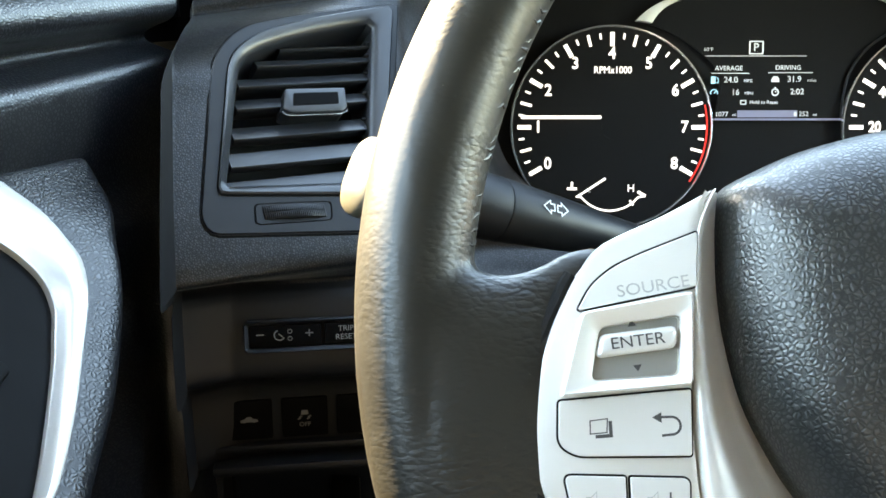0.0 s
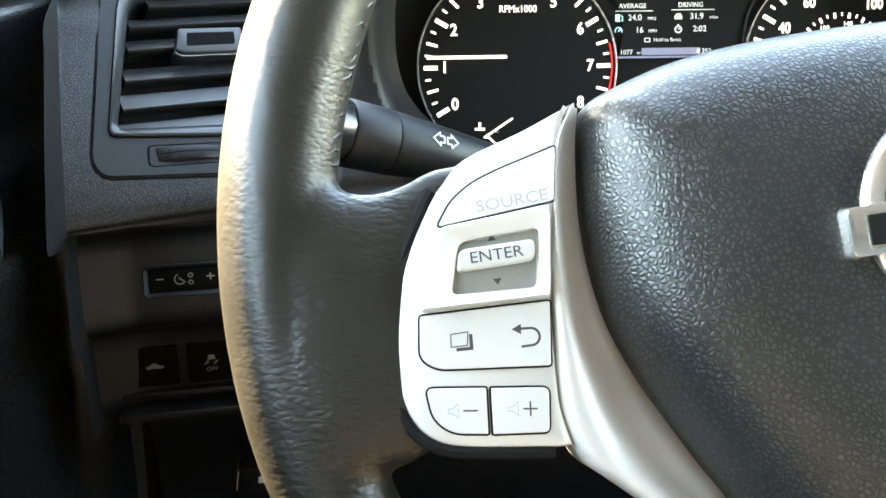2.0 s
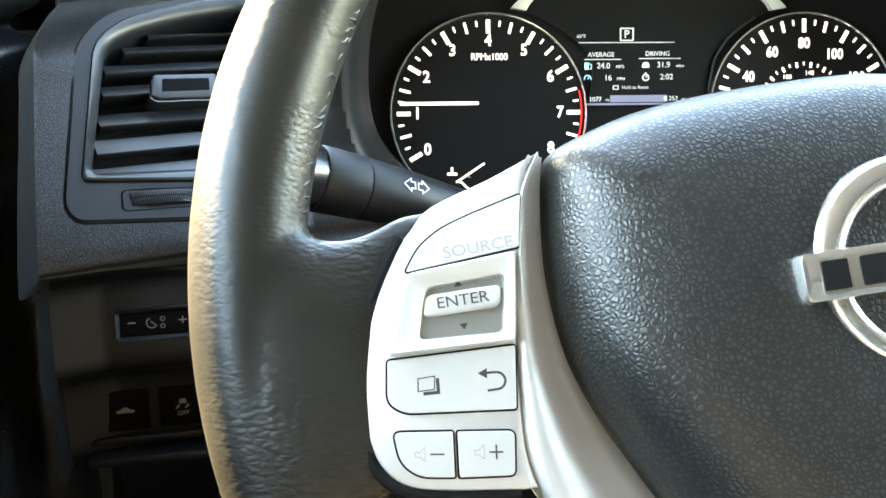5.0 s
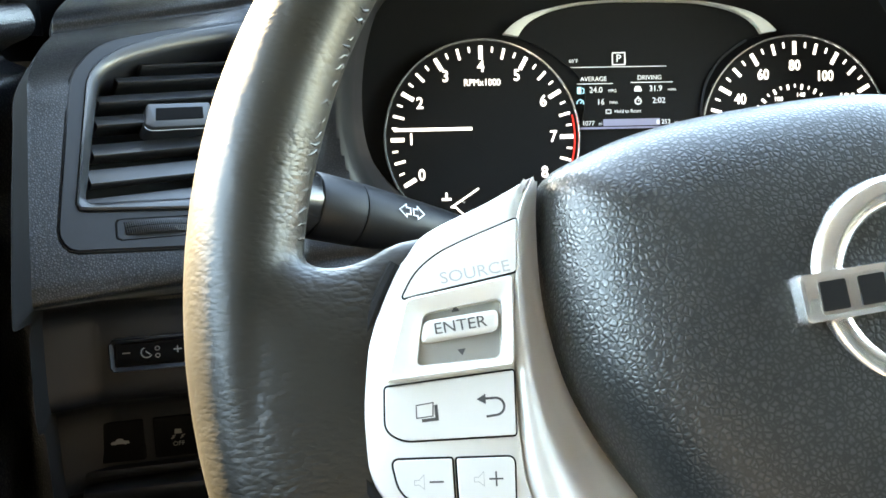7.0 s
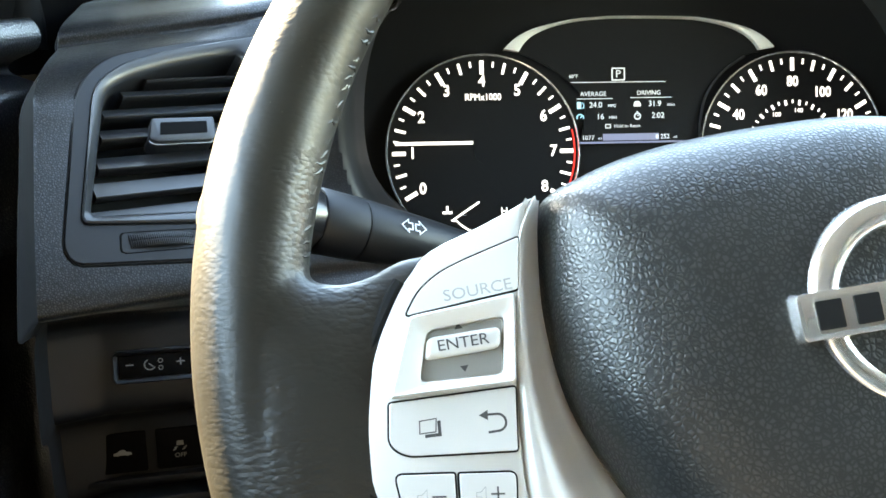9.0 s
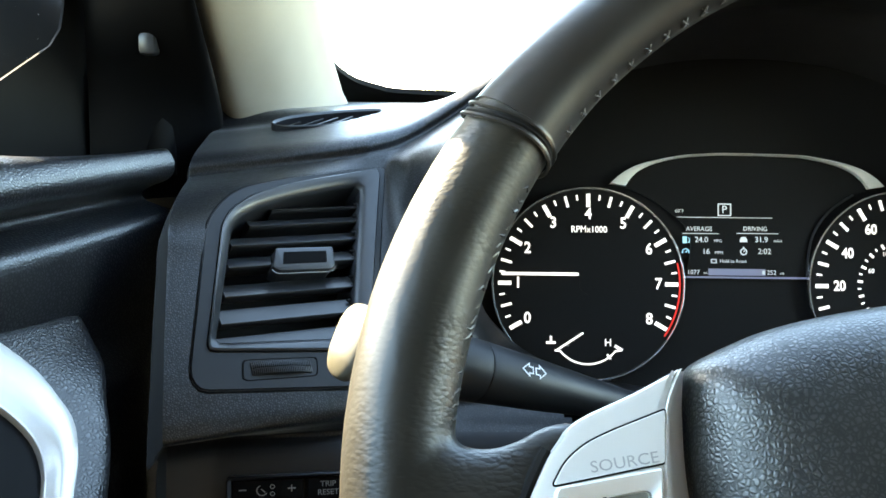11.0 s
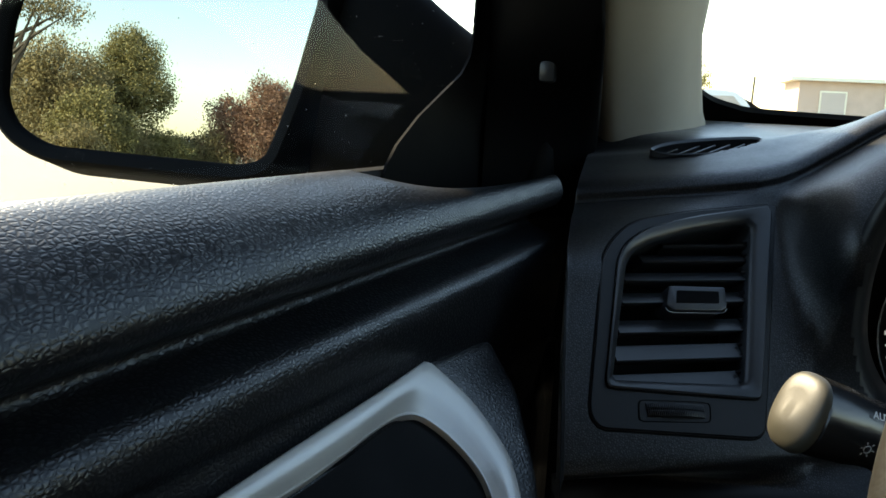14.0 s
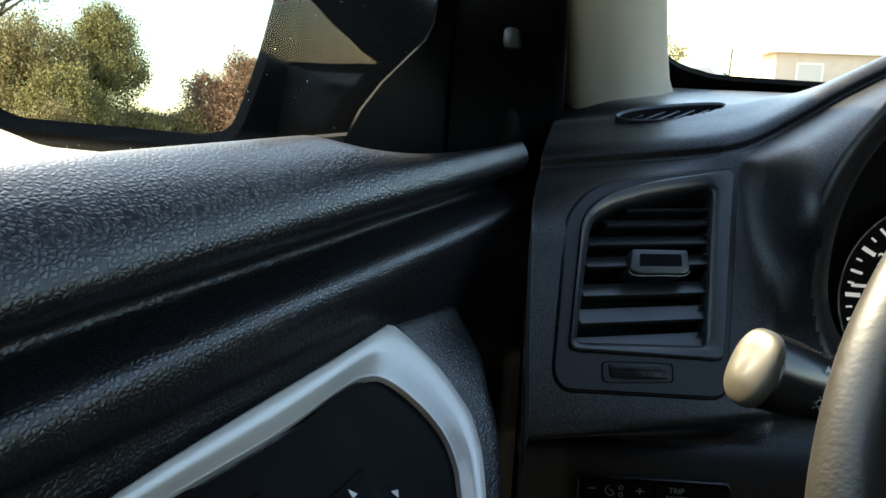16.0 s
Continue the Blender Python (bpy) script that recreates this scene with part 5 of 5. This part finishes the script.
def build_door_switches():
    m = Matrix((-E2, E1, E3)).transposed().to_4x4()
    m.translation = A0
    ob = thing("window_switch_panel", m, "black switch panel framed in satin silver on the door armrest", "switch panel")
    # x runs towards the cabin, y ahead
    out = [(-21, -230), (-18.4, -174), (-13.4, -121), (-5.1, -44), (-1.5, -6), (0, 0.5), (6, 2.0), (16, 2), (28, 0.5), (41, -5.5), (52, -12.5), (63, -29), (70, -45), (78, -65), (86, -85), (94, -108), (98.5, -124), (98.6, -131)]
    inn = [(-17, -230), (-10.5, -175), (-4.5, -135), (-0.6, -110), (2.2, -84), (4.4, -61), (7.2, -45), (13, -34), (24, -30), (37, -30.5), (48, -35), (57.5, -45), (64, -57), (70, -68.5), (77, -84), (83.5, -99), (90, -115), (94.5, -127), (95.5, -131)]
    o, i = resample(mm(*spline(out, 6)), 90, False), resample(mm(*spline(inn, 6)), 90, False)
    rows = []
    for f, n in ((-0.01, -0.004), (0.0, 0.002), (0.03, 0.0034), (0.09, 0.0041), (0.30, 0.0045), (0.56, 0.0043), (0.66, 0.0037), (0.78, 0.0022), (0.90, 0.0007), (0.94, 0.0002), (0.955, 0.0005), (0.99, 0.0002), (1.0, -0.0006), (1.01, -0.008)):
        rows.append([(a[0] + (b[0] - a[0]) * f, a[1] + (b[1] - a[1]) * f, n) for a, b in zip(o, i)])
    part("silver_frame", loft([list(c) for c in zip(*rows)], close_cols=True, caps=True), BEZEL, ob, "satin silver frame", smooth=32)
    # the padded corner of the armrest that carries the frame
    pod = [(-24, -230), (-20, -174), (-15, -121), (-6.5, -44), (-3, -6), (1, 14), (6, 38), (11.5, 61), (15.5, 66.5), (20.5, 64.5), (30, 56), (42.5, 44), (55.5, 21), (71, -4), (84, -31), (95.5, -62), (104, -94), (113, -123), (121, -152), (130, -230)]
    rim = mm(*spline(pod, 5))
    rows = [[(x, y, z + float(np.interp(y, (-0.030, 0.012), (0.0, 0.0048)))) for x, y in offset(rim, d)] for d, z in ((-0.007, -0.0042), (-0.004, -0.0044), (-0.0018, -0.0052), (-0.0004, -0.0070), (0.0010, -0.011), (0.004, -0.024), (0.007, -0.045), (0.009, -0.075))]
    bm = loft(rows, close_cols=True)
    bm.verts.ensure_lookup_table()
    bmesh.ops.triangulate(bm, faces=[bm.faces.new(bm.verts[:len(rim)])])
    part("armrest_corner", bm, DOOR, ob, "padded grained armrest corner", smooth=60)
    face = mm(*[(x - 1.5 if k < 5 else x + 1.5, y + 1.5) for k, (x, y) in enumerate(spline(inn, 3))])
    part("face_plate", prism(face, -0.006, -0.0022), PIANO, ob)
    sw = part("mirror_switch", prism(rounded(mm((26, -119), (29, -86), (63, -84), (65, -116)), 0.004), -0.0022, 0.0002, 0.0008), PIANO, ob, "square mirror control with arrows")
    for p in ((32, -103, 180), (60, -102, 0), (44, -86, 90), (46, -114, 270)):
        a = radians(p[2])
        tri = [(p[0] + 2.2 * math.cos(a + t), p[1] + 2.2 * math.sin(a + t)) for t in (0, 2.2, -2.2)]
        part("arrow", prism(mm(*tri), 0.0001, 0.0004), PRINT, sw)
    part("mirror_knob", prism(rounded(mm((39, -110), (40, -95), (52, -94), (52, -109)), 0.004), 0.0, 0.0035, 0.0015), PIANO, sw)
    for y in (-172, -142):
        part("window_switch", prism(rounded(mm((6, y - 12), (8, y + 8), (34, y + 8), (34, y - 12)), 0.003), -0.0022, 0.0025, 0.0015), PIANO, ob, "black window switch")


# ---- outside mirror ----
MIRROR_C = Vector((-0.4186, 0.5539, 1.1238))
MIRROR_N = Vector((0.07821, -0.99688, 0.0375)).normalized()


def build_mirror():
    u = Vector((0, 0, 1)).cross(MIRROR_N).normalized()
    v = MIRROR_N.cross(u)
    m = Matrix((u, v, MIRROR_N)).transposed().to_4x4()
    m.translation = MIRROR_C
    ob = thing("door_mirror", m, "black outside mirror that reflects autumn trees", "wing mirror")
    g = rounded(mm((-96, 74), (-115, 30), (-119, -19), (-111, -37), (-88, -49.5), (52, -54.8), (69.5, -50), (86, -8), (107, 70)), [0.02, 0.03, 0.02, 0.015, 0.02, 0.008, 0.012, 0.02, 0.02], 5)
    part("mirror_pane", prism(g, -0.003, 0.0), MIRROR, ob)
    o = offset(g, 0.0095)
    rows = []
    for d, n in ((-0.0092, -0.004), (-0.0092, 0.003), (-0.0075, 0.0055), (-0.001, 0.0075), (0.002, 0.005), (0.006, -0.012), (0.012, -0.035), (0.004, -0.07), (-0.02, -0.10), (-0.045, -0.115)):
        rows.append([(x, y, n) for x, y in offset(o, d)])
    part("housing", loft(rows, close_cols=True), HOUSING, ob)
    # arm to the door's corner
    sect = [(0.085, -0.066, 0.130, 0.026, -0.050), (0.105, -0.065, 0.124, 0.030, -0.040), (0.130, -0.061, 0.100, 0.032, -0.034), (0.160, -0.057, 0.070, 0.032, -0.034), (0.190, -0.055, 0.046, 0.030, -0.038), (0.215, -0.054, 0.031, 0.026, -0.042), (0.245, -0.054, 0.022, 0.02, -0.044)]
    rows = []
    for x, v0, v1, d, nc in spline(sect, 4):
        c, h = (v0 + v1) / 2, (v1 - v0) / 2
        row = []
        for t in np.linspace(0, 2 * math.pi, 32, endpoint=False):
            ca, sa = math.cos(t), math.sin(t)
            q = (abs(ca) ** 2.3 + abs(sa) ** 2.3) ** (-1 / 2.3)
            row.append((x, c + h * ca * q, nc + d * sa * q))
        rows.append(row)
    part("arm", loft(rows, close_cols=True, caps=True), HOUSING, ob, smooth=80)


# ---- footwell ----
def build_footwell():
    rows = [[(x, y, z) for x in np.linspace(0.11, 0.5, 8)] for y, z in ((0.45, 0.315), (0.72, 0.318), (0.84, 0.325), (0.95, 0.362), (1.02, 0.42), (1.07, 0.49))]
    ob = thing("paper_floor_mat", Matrix(), "beige printed paper mat lying in the footwell", "floor mat")
    part("sheet", loft(rows), PAPER, ob)
    t = lettering("lettering", "THANKS FOR COMING IN", 0.038, (0, 0, 0), INK, ob, thick=0.0012, stretch=0.76)
    t.matrix_local = Matrix.Translation((0.257, 0.872, 0.3425)) @ Matrix.Rotation(radians(20), 4, "X") @ Matrix.Rotation(radians(5), 4, "Z")
    part("rule", box((0.38, 0.005, 0.001), m=Matrix.Translation((0.305, 0.918, 0.3535)) @ Matrix.Rotation(radians(21), 4, "X")), INK, ob)
    for k in range(17):
        part("grid_line", box((0.0012, 0.06, 0.0008), m=Matrix.Translation((0.115 + 0.023 * k, 0.884, 0.3415)) @ Matrix.Rotation(radians(20), 4, "X")), FADED, ob)
    for k in range(4):
        part("grid_line", box((0.38, 0.0012, 0.0008), m=Matrix.Translation((0.305, 0.851 + 0.019 * k, 0.3290 + 0.0068 * k)) @ Matrix.Rotation(radians(20), 4, "X")), FADED, ob)
    p = thing("brake_pedal", Matrix.Translation((0.309, 0.86, 0.445)) @ Matrix.Rotation(radians(50), 4, "X"), "black ribbed rubber brake pedal", "pedal")
    part("pad", prism(rounded(mm((-50, -28), (50, -28), (58, 24), (-44, 30)), 0.012), -0.008, 0.008, 0.004), RUBBER, p)
    for k in range(4):
        part("rib", box((0.08, 0.004, 0.003), (0.002, -0.018 + 0.012 * k, 0.009), 0.001), RUBBER, p)
    part("lever", tube([(0, 0.01, -0.01), (0.02, 0.14, -0.03), (0.03, 0.30, 0.0)], 0.012, 8), DARK, p)


# ---- outside ----
LEAF_GREEN = mat("leaf_green", (0.24, 0.21, 0.08), 0.7, vary=0.35, vary_scale=0.8)
LEAF_OLIVE = mat("leaf_olive", (0.27, 0.215, 0.10), 0.7, vary=0.35, vary_scale=0.8)
LEAF_RED = mat("leaf_red", (0.27, 0.15, 0.10), 0.7, vary=0.35, vary_scale=0.8)
BARK = mat("bark", (0.09, 0.075, 0.06), 0.9, grain=("noise", 20, 0.5, 0.03), vary=0.3, vary_scale=6)
BRICK = mat("brick_wall", (0.55, 0.42, 0.34), 0.85, grain=("noise", 12, 0.3, 0.01), vary=0.2, vary_scale=3)
ROOFING = mat("tan_roof", (0.78, 0.75, 0.62), 0.8, grain=("noise", 15, 0.3, 0.01), vary=0.15, vary_scale=4)
PAINT = mat("white_paint", (0.72, 0.73, 0.74), 0.3, vary=0.06, vary_scale=2)
BLIND = mat("window_blind", (0.50, 0.43, 0.38), 0.5, vary=0.1, vary_scale=3)


def tree(name, at, height, lobes, leaf, label, seed, leaves=2600, size=0.085):
    """lobes: (x, z, rx, rz) of the crown, in metres from the foot."""
    rng = random.Random(seed)
    ob = thing(name, Matrix.Translation(at), label, "tree", group="trees beside the road")
    r = height * 0.022
    bm = tube([(0, 0, -0.1), (0.03, 0, height * 0.2), (-0.05, 0.05, height * 0.45), (0.02, 0, height * 0.8)], [r * 1.3, r, r * 0.75, r * 0.25], 9)
    for x, z, rx, rz in lobes:
        for k in range(5):
            e = (x + rng.uniform(-0.7, 0.7) * rx, rng.uniform(-0.6, 0.6) * rx, z + rng.uniform(-0.5, 0.7) * rz)
            s = (0, 0, min(e[2] * 0.8, height * rng.uniform(0.2, 0.6)))
            mid = [(a + b) / 2 + rng.uniform(-0.15, 0.15) for a, b in zip(s, e)]
            tube([s, mid, e], [r * 0.45, r * 0.3, r * 0.08], 5, bm)
    part("trunk", bm, BARK, ob)
    verts, faces = [], []
    total = sum(rx * rz for _, _, rx, rz in lobes)
    for x, z, rx, rz in lobes:
        clumps = []
        for k in range(int(26 * (1 + rx * rz))):
            d = Vector((rng.gauss(0, 1), rng.gauss(0, 1), rng.gauss(0, 1))).normalized() * rng.uniform(0.45, 1.0)
            clumps.append(Vector((x + d.x * rx, d.y * rx, z + d.z * rz)))
        for k in range(int(1.6 * leaves * rx * rz / total)):
            c = rng.choice(clumps) + Vector((rng.gauss(0, 0.17), rng.gauss(0, 0.17), rng.gauss(0, 0.17))) * (0.6 + 0.5 * rx)
            m = Euler((rng.uniform(0, 6.3), rng.uniform(0, 6.3), rng.uniform(0, 6.3))).to_matrix()
            q = 0.85 * size * rng.uniform(0.6, 1.3)
            b = len(verts)
            for p in ((-q, 0, 0), (0, -q * 0.55, 0), (q, 0, 0.1 * q), (0, q * 0.55, 0)):
                verts.append(tuple(c + m @ Vector(p)))
            faces.append((b, b + 1, b + 2, b + 3))
    me = bpy.data.meshes.new("crown")
    me.from_pydata(verts, [], faces)
    me.materials.append(leaf)
    crown = new("crown", me)
    crown.parent = ob
    return ob


def build_trees():
    far = lambda dx, dy, d: (-0.42 + dx * d, 0.55 + dy * d, 0)
    tree("tree", far(-0.400, -0.915, 60), 8.4, [(0.1, 5.2, 2.4, 2.4), (0.0, 6.8, 1.8, 1.4), (-1.0, 4.4, 1.7, 1.6), (1.3, 4.0, 1.5, 1.5)], LEAF_GREEN, "broad olive-green tree with a rounded crown", 3, 26000, 0.08)
    tree("tree", far(-0.462, -0.887, 58), 7.6, [(0.0, 5.0, 2.2, 2.3), (1.6, 3.6, 1.8, 2.2), (-1.6, 4.0, 2.0, 2.3), (0.2, 2.2, 2.4, 1.6)], LEAF_OLIVE, "olive-brown autumn tree beside the road", 4, 26000, 0.085)
    tree("tree", far(-0.432, -0.902, 55), 4.8, [(0.0, 2.4, 1.6, 1.9), (1.1, 1.7, 1.4, 1.5), (-1.2, 2.0, 1.4, 1.6), (0.2, 1.0, 1.9, 0.9)], LEAF_GREEN, "low yellow-green tree beside the road", 5, 18000, 0.085)
    tree("tree", far(-0.270, -0.962, 60), 6.3, [(0.2, 4.1, 1.8, 1.9), (-2.3, 3.0, 1.6, 1.6), (1.5, 2.6, 1.6, 1.8), (-0.6, 1.8, 2.2, 1.4), (-2.6, 1.4, 1.6, 1.2)], LEAF_RED, "red-brown autumn tree beside the road", 6, 30000, 0.08)
    tree("tree", far(-0.505, -0.863, 40), 9.5, [(0.6, 6.6, 2.2, 0.7), (2.2, 6.0, 1.2, 0.35), (-0.5, 7.6, 1.6, 0.9)], LEAF_OLIVE, "thinly leaved tree with a long branch", 7, 4200, 0.07)
    for k, (dx, dy, d, h) in enumerate(((-0.345, -0.938, 62, 2.2), (-0.365, -0.931, 58, 2.0), (-0.325, -0.945, 60, 2.4), (-0.385, -0.923, 59, 2.6), (-0.405, -0.914, 57, 2.4), (-0.49, -0.872, 62, 5.8), (-0.525, -0.851, 60, 6.0), (-0.22, -0.975, 62, 3.6), (-0.445, -0.895, 52, 2.2))):
        tree("shrub", far(dx, dy, d), h, [(0, h * 0.5, h * 0.55, h * 0.5), (0.8, h * 0.35, h * 0.45, h * 0.4), (-0.8, h * 0.3, h * 0.45, h * 0.35)], (LEAF_OLIVE, LEAF_GREEN)[k % 2], "low olive roadside shrub", 20 + k, 5200, 0.08)


def build_front():
    """The house, the parked car and the pole across the street."""
    h = thing("house", Matrix.Translation((8.6, 46, 0)), "low brick house with a tan pitched roof", "house")
    part("wall", box((7.6, 6, 2.5), (0, 0, 1.25)), BRICK, h)
    part("roof", loft([[(-4.2, -3.4, 2.45), (-4.2, 3.4, 2.45), (4.2, 3.4, 2.45), (4.2, -3.4, 2.45)], [(-4.2, -3.4, 2.6), (-4.2, 3.4, 2.6), (4.2, 3.4, 2.6), (4.2, -3.4, 2.6)], [(-2.0, -0.05, 3.5), (-2.0, 0.05, 3.5), (2.0, 0.05, 3.5), (2.0, -0.05, 3.5)]], close_cols=True, caps=True), ROOFING, h)
    for x in (-2.4, 0.2, 2.6):
        w = part("window", box((1.1, 0.08, 1.1), (x, -3.03, 1.5)), ROOFING, h)
        part("pane", box((0.95, 0.04, 0.95), (x, -3.08, 1.5)), BLIND, w)
    part("chimney", box((0.6, 0.6, 1.5), (3.4, 0, 3.0), 0.02), BRICK, h)
    c = thing("parked_car", Matrix.Translation((0.6, 24, 0)) @ Matrix.Diagonal((0.7, 1, 1.04, 1)), "white parked car seen over the bonnet", "car")
    prof = [(-2.2, 0.35), (-2.2, 0.85), (-1.3, 0.95), (-0.7, 1.42), (0.8, 1.45), (1.5, 0.98), (2.2, 0.9), (2.2, 0.35)]
    rows = [[(x, y, z) for x, z in spline(prof, 3, True)] for y in (-0.85, -0.8, 0.8, 0.85)]
    part("body", loft(rows, close_cols=True, caps=True), PAINT, c)
    part("side_window", prism([(-0.95, 1.0), (-0.55, 1.34), (0.72, 1.36), (1.2, 1.02)], 0.0, 0.02), BLIND, c).matrix_local = Matrix.Translation((0, -0.86, 0)) @ Matrix.Rotation(radians(90), 4, "X")
    for x in (-1.35, 1.4):
        for y in (-0.8, 0.8):
            part("wheel", tube([(x, y - 0.1, 0.33), (x, y + 0.1, 0.33)], 0.33, 20), RUBBER, c)
    p = thing("utility_pole", Matrix.Translation((2.8, 42, 0)), "thin grey pole beside the street", "pole")
    part("post", tube([(0, 0, 0), (0.08, 0, 2.5)], 0.05, 8), CONCRETE, p)
    tree("tree", (0.3, 60, 0), 4.4, [(0.0, 2.8, 1.5, 1.4), (0.8, 2.2, 1.0, 1.0)], LEAF_GREEN, "small green tree across the street", 40, 1500)


def build_outside():
    bm = bmesh.new()
    bmesh.ops.create_grid(bm, x_segments=40, y_segments=40, size=1500)
    g = part("ground", bm, CONCRETE)
    tagged(g, "pale sunlit concrete ground", "ground", kind="structure")


build_shell()
build_windscreen()
build_pillar()
build_dash()
build_column()
build_wheel()
build_stalk()
build_cluster()
build_vent()
build_switches()
build_release()
build_defroster()
build_door()
build_door_switches()
build_mirror()
build_footwell()
build_outside()
build_trees()
build_front()
